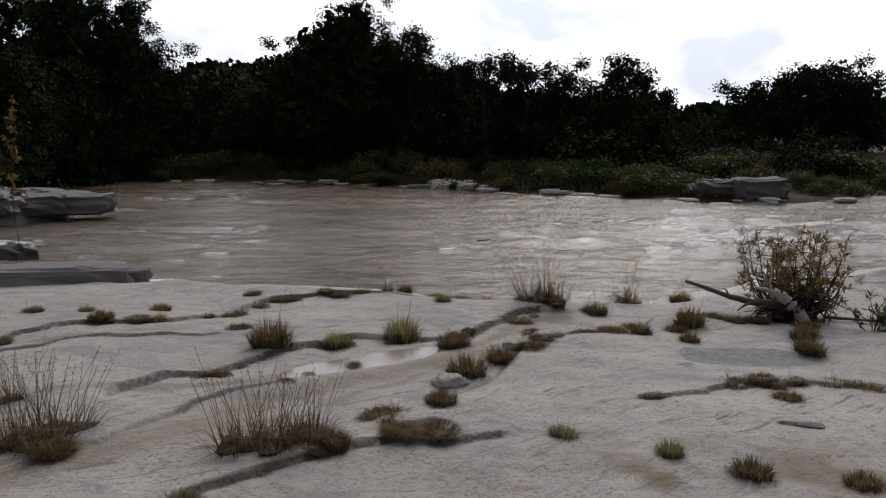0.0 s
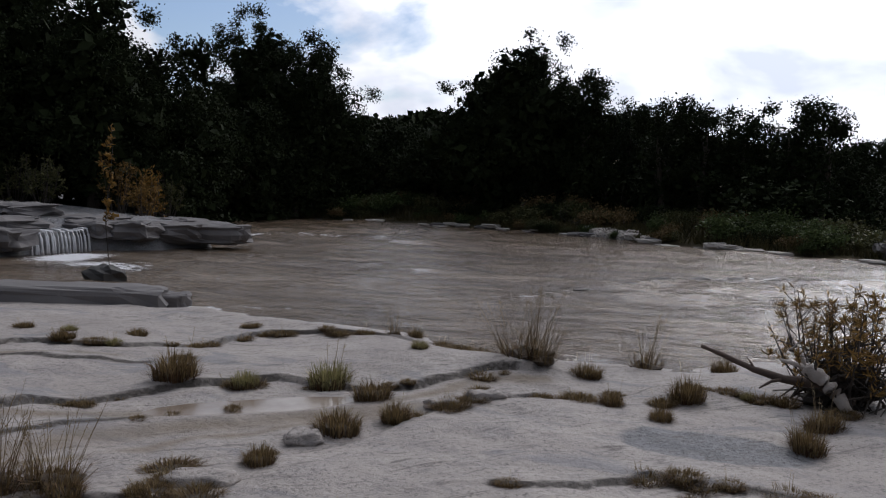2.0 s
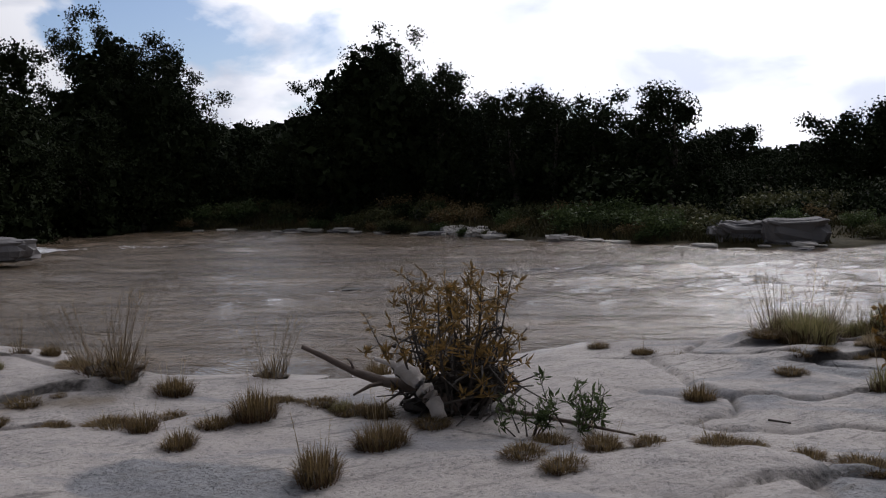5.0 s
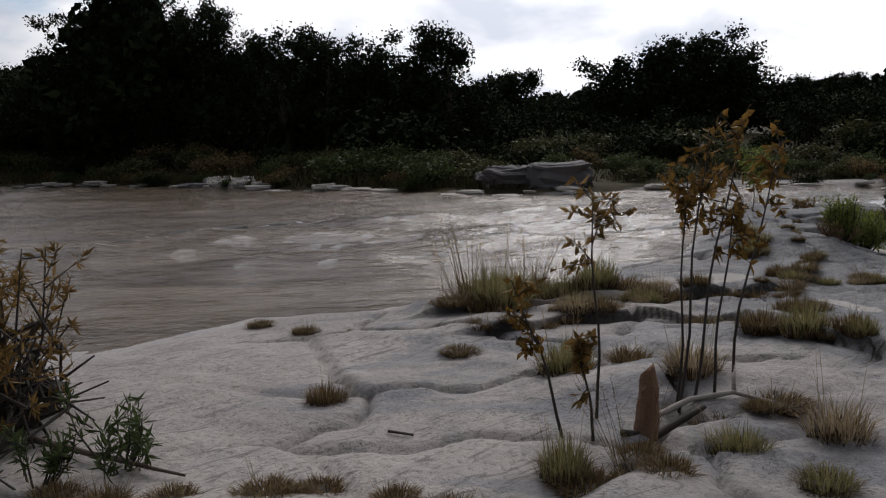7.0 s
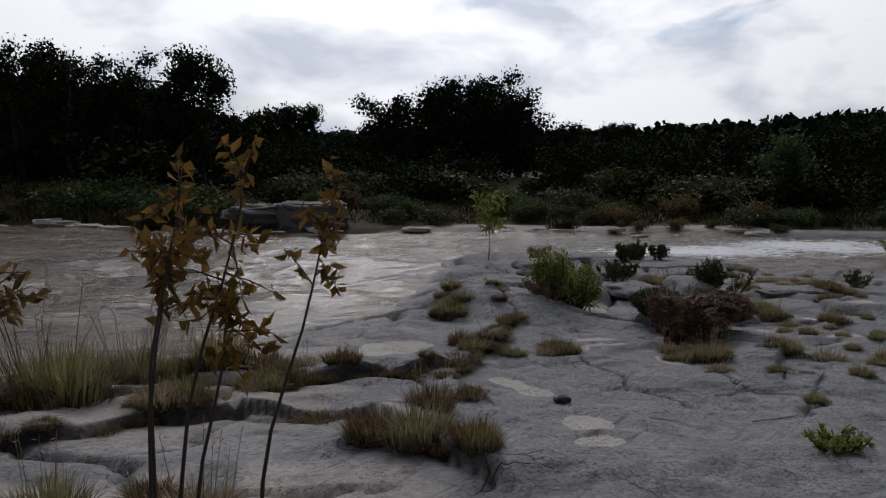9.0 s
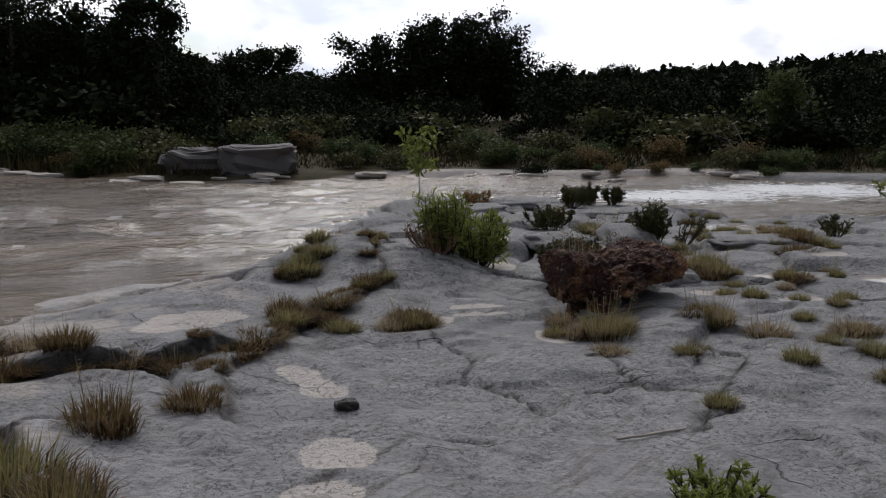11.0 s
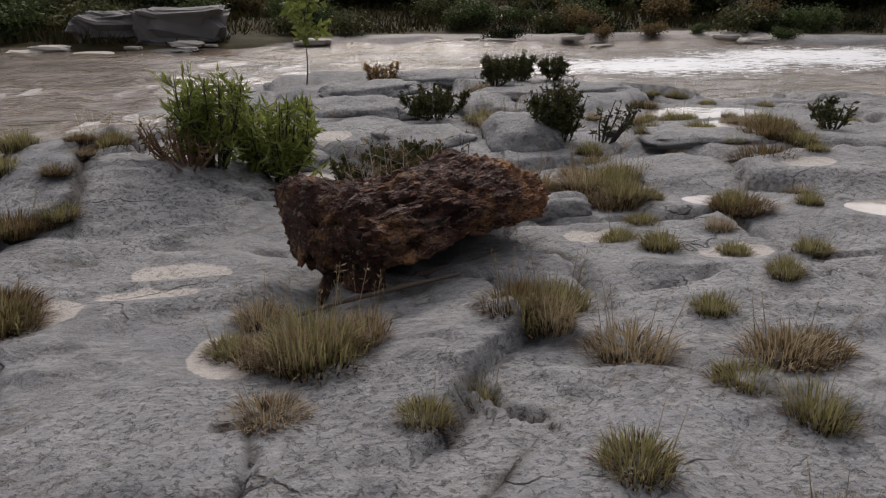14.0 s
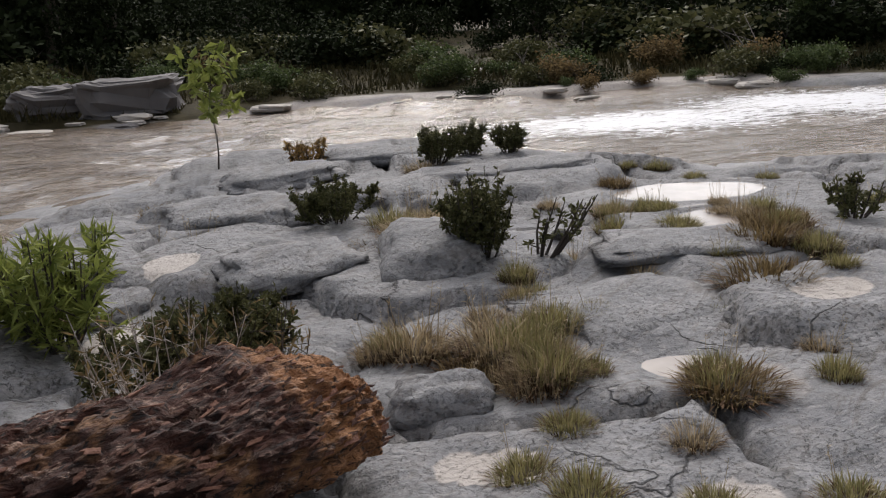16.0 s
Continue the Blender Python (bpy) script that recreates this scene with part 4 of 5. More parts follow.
REED_T = [tuft("reed_clump", 430 + i, 70, 0.45, 0.8, M_SEDGE, "thin tall reed stalks standing in a clump by the water", "reed clumps", stalks=16, width=0.013, stalk_mat=M_SEDGE) for i in range(2)]


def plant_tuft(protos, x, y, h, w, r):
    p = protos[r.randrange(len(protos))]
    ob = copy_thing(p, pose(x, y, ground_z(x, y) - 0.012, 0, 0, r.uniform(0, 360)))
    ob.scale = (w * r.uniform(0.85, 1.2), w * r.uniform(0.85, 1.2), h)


SEDGE_LEFT = [(-4.6, 9.5, 0.10), (-4.0, 9.5, 0.08), (-3.6, 8.9, 0.15), (-3.2, 9.6, 0.13), (-3.0, 8.9, 0.11), (-2.4, 10.7, 0.11), (-2.1, 8.7, 0.09), (-1.6, 7.8, 0.32), (-1.5, 10.9, 0.09), (-1.0, 7.9, 0.21), (-0.9, 5.5, 0.13),
              (-0.7, 5.3, 0.14), (-0.5, 11.2, 0.15), (-0.4, 8.3, 0.31), (-0.3, 5.7, 0.12), (-0.1, 10.9, 0.09), (0.0, 9.7, 0.13), (0.0, 6.2, 0.17), (0.1, 8.0, 0.22), (0.2, 7.0, 0.24), (0.5, 10.3, 0.14), (0.5, 7.4, 0.20), (0.8, 5.5, 0.09)]
SEDGE_MID = [(0.9, 8.5, 0.06), (1.4, 5.1, 0.14), (1.7, 9.5, 0.19), (1.8, 4.8, 0.15), (2.0, 8.5, 0.17), (2.4, 4.7, 0.13), (2.4, 8.7, 0.10), (2.4, 8.2, 0.16), (2.6, 8.9, 0.27), (2.6, 6.3, 0.09), (3.0, 10.7, 0.21), (3.1, 9.2, 0.06),
             (3.4, 7.8, 0.25), (3.4, 9.1, 0.15), (3.6, 8.4, 0.23), (4.6, 8.6, 0.10), (4.7, 7.9, 0.11), (4.9, 8.3, 0.12), (4.9, 11.9, 0.05), (5.3, 11.5, 0.10), (5.6, 11.4, 0.06), (5.6, 9.8, 0.16), (5.7, 8.4, 0.06), (6.0, 8.3, 0.09)]
SEDGE_RIGHT = [(6.2, 8.1, 0.08), (6.4, 10.6, 0.05), (6.6, 11.2, 0.10), (7.1, 8.4, 0.09), (7.4, 10.1, 0.14), (8.2, 12.0, 0.20), (8.4, 10.6, 0.22), (8.5, 12.2, 0.14), (8.8, 11.0, 0.20), (8.8, 10.2, 0.18), (9.0, 12.1, 0.07), (9.1, 11.3, 0.15),
               (9.6, 13.1, 0.17), (9.8, 12.9, 0.06), (12.8, 11.9, 0.10)]
GRASS_MID = [(6.7, 8.5, 0.24), (6.8, 12.3, 0.44), (6.8, 11.9, 0.50), (7.0, 10.1, 0.32), (7.2, 12.7, 0.34), (7.5, 8.7, 0.20), (7.5, 12.0, 0.28), (7.6, 9.6, 0.27), (7.7, 8.3, 0.14), (7.7, 12.4, 0.38), (8.0, 8.8, 0.28), (8.6, 10.4, 0.28),
             (8.8, 10.1, 0.18), (9.6, 12.8, 0.14), (9.7, 14.1, 0.14), (9.9, 12.7, 0.11), (10.0, 14.8, 0.17), (10.2, 12.7, 0.14), (10.0, 14.4, 0.15), (10.3, 15.4, 0.14)]
GRASS_LOG = [(11.1, 12.4, 0.10), (11.2, 11.9, 0.08), (11.2, 12.6, 0.13), (11.3, 11.0, 0.08), (11.35, 12.25, 0.22), (11.6, 11.8, 0.06), (11.8, 12.0, 0.10), (12.0, 11.4, 0.12), (12.05, 12.35, 0.15), (12.2, 12.5, 0.18), (12.3, 12.1, 0.18), (12.3, 11.1, 0.14),
             (12.4, 13.1, 0.09), (12.5, 11.8, 0.05), (12.6, 14.3, 0.13), (12.6, 11.6, 0.14), (12.7, 12.3, 0.11), (12.7, 11.9, 0.15), (12.8, 15.4, 0.12), (12.8, 13.3, 0.10), (12.9, 13.1, 0.13), (12.9, 16.0, 0.19), (13.0, 13.5, 0.09), (13.0, 13.8, 0.16)]
GRASS_FAR = [(13.0, 14.4, 0.11), (13.1, 12.5, 0.09), (13.2, 14.2, 0.17), (13.2, 13.0, 0.08), (13.2, 13.8, 0.09), (13.3, 13.3, 0.10), (13.4, 14.3, 0.05), (13.5, 18.1, 0.18), (13.5, 12.9, 0.09), (13.5, 17.0, 0.19), (13.8, 14.7, 0.05), (13.9, 14.2, 0.09),
             (13.9, 13.5, 0.11), (14.0, 16.5, 0.11), (14.2, 14.7, 0.08), (14.4, 14.9, 0.10), (14.4, 15.7, 0.10), (14.5, 14.3, 0.07), (14.6, 14.6, 0.14), (14.7, 15.4, 0.15), (15.0, 17.5, 0.09), (15.2, 17.4, 0.13), (15.3, 17.0, 0.06), (15.7, 16.7, 0.08),
             (15.8, 15.7, 0.10), (12.0, 17.2, 0.19)]
gr = random.Random(21)
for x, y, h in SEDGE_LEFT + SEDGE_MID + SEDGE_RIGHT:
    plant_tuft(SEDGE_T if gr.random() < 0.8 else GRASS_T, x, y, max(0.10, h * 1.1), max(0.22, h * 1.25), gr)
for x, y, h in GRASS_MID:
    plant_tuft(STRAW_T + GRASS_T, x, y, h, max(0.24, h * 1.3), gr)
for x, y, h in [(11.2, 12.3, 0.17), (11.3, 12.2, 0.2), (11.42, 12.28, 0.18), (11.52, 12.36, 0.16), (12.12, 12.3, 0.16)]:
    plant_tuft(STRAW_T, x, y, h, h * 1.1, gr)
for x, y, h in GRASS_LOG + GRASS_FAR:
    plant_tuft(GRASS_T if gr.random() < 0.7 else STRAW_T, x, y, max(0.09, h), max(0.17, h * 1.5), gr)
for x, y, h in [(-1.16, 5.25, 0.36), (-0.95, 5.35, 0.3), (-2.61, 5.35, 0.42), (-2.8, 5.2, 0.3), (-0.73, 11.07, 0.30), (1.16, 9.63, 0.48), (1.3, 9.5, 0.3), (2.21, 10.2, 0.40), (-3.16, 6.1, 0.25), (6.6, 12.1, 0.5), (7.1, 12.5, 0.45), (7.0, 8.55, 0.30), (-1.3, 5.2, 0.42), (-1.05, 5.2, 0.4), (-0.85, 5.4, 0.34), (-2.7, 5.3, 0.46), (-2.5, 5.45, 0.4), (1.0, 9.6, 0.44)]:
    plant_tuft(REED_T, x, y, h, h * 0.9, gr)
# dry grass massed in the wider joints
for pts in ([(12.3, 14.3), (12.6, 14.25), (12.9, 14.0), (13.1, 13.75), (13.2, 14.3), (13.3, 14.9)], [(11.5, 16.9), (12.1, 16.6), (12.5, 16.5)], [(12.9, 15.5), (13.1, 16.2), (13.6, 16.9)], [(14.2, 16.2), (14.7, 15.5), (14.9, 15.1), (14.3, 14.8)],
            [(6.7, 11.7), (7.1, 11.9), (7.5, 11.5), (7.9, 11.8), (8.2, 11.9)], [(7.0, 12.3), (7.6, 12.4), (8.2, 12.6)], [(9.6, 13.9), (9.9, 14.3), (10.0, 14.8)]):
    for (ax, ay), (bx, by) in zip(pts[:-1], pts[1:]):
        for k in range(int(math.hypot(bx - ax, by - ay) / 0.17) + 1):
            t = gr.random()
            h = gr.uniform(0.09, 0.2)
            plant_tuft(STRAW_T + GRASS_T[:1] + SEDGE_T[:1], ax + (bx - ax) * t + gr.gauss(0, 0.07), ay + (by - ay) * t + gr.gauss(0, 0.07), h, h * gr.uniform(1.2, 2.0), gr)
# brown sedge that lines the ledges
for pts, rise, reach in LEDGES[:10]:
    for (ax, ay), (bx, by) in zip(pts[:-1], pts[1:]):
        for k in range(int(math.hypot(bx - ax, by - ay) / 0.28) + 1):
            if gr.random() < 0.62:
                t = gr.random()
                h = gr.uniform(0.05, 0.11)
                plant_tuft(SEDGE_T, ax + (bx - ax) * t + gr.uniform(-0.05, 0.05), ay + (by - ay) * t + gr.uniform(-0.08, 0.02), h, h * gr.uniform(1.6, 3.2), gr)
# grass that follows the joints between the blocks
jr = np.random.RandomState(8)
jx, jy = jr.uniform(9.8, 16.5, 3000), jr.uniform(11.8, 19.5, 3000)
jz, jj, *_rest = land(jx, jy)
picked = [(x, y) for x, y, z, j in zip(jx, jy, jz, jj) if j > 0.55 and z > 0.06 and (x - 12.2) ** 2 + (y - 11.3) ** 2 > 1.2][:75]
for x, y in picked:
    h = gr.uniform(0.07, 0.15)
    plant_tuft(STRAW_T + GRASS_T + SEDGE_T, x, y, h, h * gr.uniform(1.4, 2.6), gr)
for i, ob in enumerate(SEDGE_T + GRASS_T + STRAW_T + REED_T):
    x, y = 6.8 + 0.16 * (i % 5), 12.35 + 0.2 * (i // 5)
    ob.matrix_basis = pose(x, y, ground_z(x, y) - 0.01)
    ob.scale = (0.3, 0.3, 0.26)


# ---- shrubs, saplings and driftwood ----
def shrub(name, at, height, width, stems, seed, leaf_mat, label, leaf=(0.06, 0.018), leaves=16, stem_mat=None, category="shrub", lean=(0, 0), bare=0.3, thick=0.008, twigs=3, dead=0):
    """A shrub of many bent stems with side twigs and single leaves."""
    r = random.Random(seed)
    x, y = at
    ob = thing(name, (x, y, ground_z(x, y) - 0.01), label, category)
    g, f = Geo(), Geo()
    for s in range(stems):
        a = r.uniform(0, 6.283)
        out = width * 0.5 * math.sqrt(r.random())
        h = height * r.uniform(0.6, 1.0)
        base = Vector((math.cos(a), math.sin(a), 0)) * out * 0.35
        tip = Vector((math.cos(a) * out + lean[0] * h, math.sin(a) * out + lean[1] * h, h))
        mid = base.lerp(tip, 0.5) + Vector((math.cos(a), math.sin(a), 0)) * out * 0.12 + Vector((r.uniform(-1, 1), r.uniform(-1, 1), 0)) * height * 0.04
        g.tube([base, mid, tip], [thick, thick * 0.7, thick * 0.25], 5)
        runs = [(base.lerp(mid, 0.2), mid, tip)]
        for k in range(twigs):
            q = mid.lerp(tip, r.uniform(-0.5, 0.7))
            e = q + rand_dir(r, 0.7) * height * r.uniform(0.12, 0.28)
            g.tube([q, q.lerp(e, 0.5), e], [thick * 0.5, thick * 0.35, thick * 0.15], 4)
            runs.append((q, q.lerp(e, 0.5), e))
        if s < dead:
            continue
        for b, m, e in runs:
            for k in range(leaves):
                t = r.uniform(bare, 1.0)
                q = b.lerp(m, t * 2) if t < 0.5 else m.lerp(e, t * 2 - 1)
                f.leaf(q, rand_dir(r, 0.5), rand_dir(r), leaf[0] * r.uniform(0.6, 1.25), leaf[1] * r.uniform(0.7, 1.3))
    part("branchwork", g, stem_mat or M_STEM, ob)
    if f.v:
        part("foliage", f, leaf_mat, ob)
    return ob


def flood_bush():
    """A flood-bent bush with its roots and two drift branches caught in it."""
    x, y = 3.9, 9.45
    ob = shrub("flood_bush", (x, y), 1.02, 1.5, 24, 501, M_BRONZE, "flood-bent bush with bronzed narrow leaves on the rock by the water", leaf=(0.08, 0.02), leaves=15, bare=0.72, thick=0.010, twigs=5)
    r = random.Random(9)
    g = Geo()
    for i in range(95):
        a = r.uniform(0, 6.28)
        p = Vector((math.cos(a) * 0.22, math.sin(a) * 0.2, r.uniform(0.0, 0.42)))
        q = p + rand_dir(r, -0.2) * 0.25
        e = p + rand_dir(r, 0.1) * 0.4
        e.z, q.z = max(0.02, e.z), max(0.02, q.z)
        g.tube([p, q, e], [0.014, 0.011, 0.005], 6)
    for i in range(11):
        g.lump((r.uniform(-0.26, 0.26), r.uniform(-0.2, 0.2), r.uniform(0.06, 0.4)), (0.1, 0.09, 0.06), 1.2, i)
    part("root_tangle", g, M_STEM, ob, "dark tangled roots and flood debris")
    low = shrub("willow_shoot", (4.75, 8.95), 0.34, 0.62, 9, 507, M_WILLOW, "low willow shoots with narrow green leaves on the rock", leaf=(0.08, 0.018), leaves=10, thick=0.006)
    shrub("willow_shoot", (4.45, 8.75), 0.25, 0.5, 8, 508, M_WILLOW, "low willow shoots with narrow green leaves on the rock", leaf=(0.07, 0.016), leaves=9, thick=0.006)
    return ob


def branch(name, pts, radii, mat, label, forks=(), category="driftwood"):
    """A drift branch lying on the rock: a bent main limb and forks (start index, tip)."""
    x, y = pts[0][0], pts[0][1]
    z0 = ground_z(x, y)
    ob = thing(name, (x, y, z0), label, category)
    base = Vector((x, y, z0))
    r = random.Random(len(pts) * 7 + int(x * 10))
    world = [Vector((p[0], p[1], ground_z(p[0], p[1]) + p[2])) - base for p in pts]
    fine, rad = [], []
    for i in range(len(world) - 1):
        for k in range(3):
            t = k / 3
            fine.append(world[i].lerp(world[i + 1], t) + rand_dir(r) * radii[i] * 0.12)
            rad.append((radii[i] * (1 - t) + radii[i + 1] * t) * r.uniform(0.88, 1.1))
    fine.append(world[-1])
    rad.append(radii[-1])
    g = Geo()
    g.tube(fine, rad, 9)
    part("limb", g, mat, ob, smooth=True)
    for i, tip, rr in forks:
        g = Geo()
        e = Vector((tip[0], tip[1], ground_z(tip[0], tip[1]) + tip[2])) - base
        g.tube([world[i], world[i].lerp(e, 0.5) + Vector((0, 0, 0.02)), e], [rr, rr * 0.8, rr * 0.4], 7)
        part("fork", g, mat, ob, smooth=True)
    return ob


flood_bush()


def above(x, y, z):
    """A place given by its height in the world, as a place over the rock."""
    return (x, y, max(0.03, z - ground_z(x, y)))


branch("drift_branch", [(3.95, 9.2, 0.06), above(3.67, 9.2, 0.31), above(3.41, 9.31, 0.31), above(3.17, 9.38, 0.36), above(2.98, 9.46, 0.425), above(2.72, 9.54, 0.51)], (0.045, 0.045, 0.036, 0.03, 0.026, 0.018), M_DARKDRIFT, "long dark drift branch lying through a bush by the water", forks=((2, above(3.2, 9.2, 0.24), 0.018), (3, above(3.1, 9.4, 0.46), 0.012)))
branch("bleached_branch", [(3.86, 8.96, 0.045), above(3.80, 9.02, 0.26), above(3.726, 9.07, 0.335), above(3.64, 9.1, 0.41), above(3.55, 9.14, 0.46)], (0.05, 0.058, 0.062, 0.064, 0.055), M_DRIFT, "bleached grey branch stub propped on the bush roots", forks=((3, above(3.36, 9.2, 0.5), 0.03), (4, above(3.5, 9.3, 0.62), 0.02)))
branch("drift_branch", [(4.2, 9.3, 0.03), (4.6, 9.0, 0.04), (5.1, 8.7, 0.02)], (0.02, 0.015, 0.006), M_DARKDRIFT, "thin dark drift twig on the limestone")


def sapling(at, height, seed, lean, mat, label, crown=0.3, leaf=0.064, spread=0.17, shoots_up=11):
    """A thin sapling: a bare stem, a few side shoots and a small crown of broad leaves."""
    r = random.Random(seed)
    x, y = at
    ob = thing("sapling", (x, y, ground_z(x, y) - 0.01), label, "sapling", "saplings on the rock")
    g, f = Geo(), Geo()
    pts = []
    for i in range(8):
        t = i / 7
        pts.append(Vector((lean[0] * t ** 1.3 + 0.012 * math.sin(t * 9 + seed), lean[1] * t ** 1.3 + 0.012 * math.cos(t * 7 + seed), t)) * height)
    g.tube(pts, [0.0085 - 0.006 * i / 7 for i in range(8)], 6)
    shoots = [(pts[6], pts[7])]
    for k in range(shoots_up):
        t = r.uniform(1 - crown, 0.97)
        i = min(6, int(t * 7))
        q = pts[i].lerp(pts[i + 1], t * 7 - i)
        e = q + (rand_dir(r, 0.5) * Vector((1, 1, 0.8))) * spread * height * r.uniform(0.5, 1.2)
        h = Geo()
        h.tube([q, q.lerp(e, 0.5) + Vector((0, 0, 0.008)), e], [0.004, 0.003, 0.0015], 4)
        part("side_shoot", h, M_STEM, ob)
        shoots.append((q, e))
    for b, e in shoots:
        for k in range(10):
            q = b.lerp(e, r.uniform(0.25, 1.05))
            d = rand_dir(r, -0.2)
            f.leaf(q, d, rand_dir(r), leaf * r.uniform(0.6, 1.2), leaf * 0.55 * r.uniform(0.8, 1.2))
    part("stem", g, M_STEM, ob)
    part("foliage", f, mat, ob)
    return ob


YEL = "thin sapling with yellowing leaves rising from a rock joint"
for i, (x, y, h, lx, ly, m, c) in enumerate([(7.0, 9.2, 1.12, -0.03, 0.02, M_BRONZE, 0.34), (7.41, 9.2, 1.4, 0.10, 0.05, M_YELLOW, 0.26), (7.49, 9.25, 1.36, 0.2, 0.1, M_YELLOW, 0.3), (7.57, 9.22, 0.97, 0.14, 0.1, M_YELLOW, 0.3),
                                             (7.79, 9.55, 1.24, 0.26, 0.12, M_YELLOW, 0.32), (6.78, 9.0, 0.75, -0.3, 0.05, M_YELLOW, 0.45), (6.92, 8.95, 0.5, -0.15, 0.05, M_BRONZE, 0.5), (7.43, 9.3, 1.16, 0.06, 0.12, M_YELLOW, 0.2)]):
    sapling((x, y), h, 520 + i, (lx, ly), m, YEL, c)
sapling((11.86, 19.2), 1.0, 540, (0.02, 0.0), M_GREEN, "slender sapling with a yellow-green crown by the water", 0.6, 0.13, 0.34, 20)


def stub():
    """A broken, splintered stub wedged upright in a joint."""
    x, y = 7.18, 9.02
    ob = thing("broken_stub", (x, y, ground_z(x, y) - 0.03), "reddish brown splintered wooden stub standing in a rock joint", "driftwood")
    g = Geo()
    r = random.Random(4)
    rings = []
    for i in range(9):
        t = i / 8
        rings.append(Vector((0.02 * t, 0.0, 0.31 * t)))
    g.tube(rings, [0.062, 0.06, 0.056, 0.054, 0.05, 0.048, 0.046, 0.04, 0.03], 11)
    for i, v in enumerate(g.v):
        if v.z > 0.2:
            v.z += r.uniform(-0.07, 0.05)
        g.v[i] = v + rand_dir(r) * 0.004
    part("stub", g, M_STUB, ob)
    return ob


stub()
branch("bleached_branch", [(7.2, 9.1, 0.02), (7.45, 9.2, 0.02), (7.68, 9.22, 0.03), (7.88, 9.2, 0.03)], (0.015, 0.014, 0.012, 0.01), M_DRIFT, "bleached white forked branch lying in a rock joint", forks=((2, (7.72, 9.32, 0.13), 0.012),))
branch("drift_branch", [(7.05, 8.95, 0.02), (7.25, 9.05, 0.03), (7.5, 9.12, 0.03)], (0.016, 0.02, 0.012), M_STEM, "short charred drift branch in a rock joint")
branch("drift_log", [(8.98, 9.45, 0.05), (9.1, 9.24, 0.055), (9.24, 9.0, 0.055), (9.4, 8.72, 0.05)], (0.042, 0.055, 0.05, 0.054), M_DRIFTLOG, "brown weathered drift log lying on the grey limestone", forks=((1, (9.22, 9.27, 0.12), 0.016), (2, (9.12, 8.98, 0.1), 0.014)))
branch("drift_twig", [(5.96, 9.2, 0.012), (6.08, 9.12, 0.014)], (0.008, 0.006), M_STEM, "short dark twig lying on the pale limestone")
branch("drift_twig", [(8.2, 8.4, 0.015), (8.4, 8.25, 0.02)], (0.02, 0.016), M_STEM, "short dark drift twig on the limestone")
branch("pale_stick", [(10.72, 10.82, 0.008), (10.9, 10.85, 0.01), (11.05, 10.86, 0.008)], (0.006, 0.006, 0.004), M_DRIFT, "thin pale stick lying on the grey limestone")


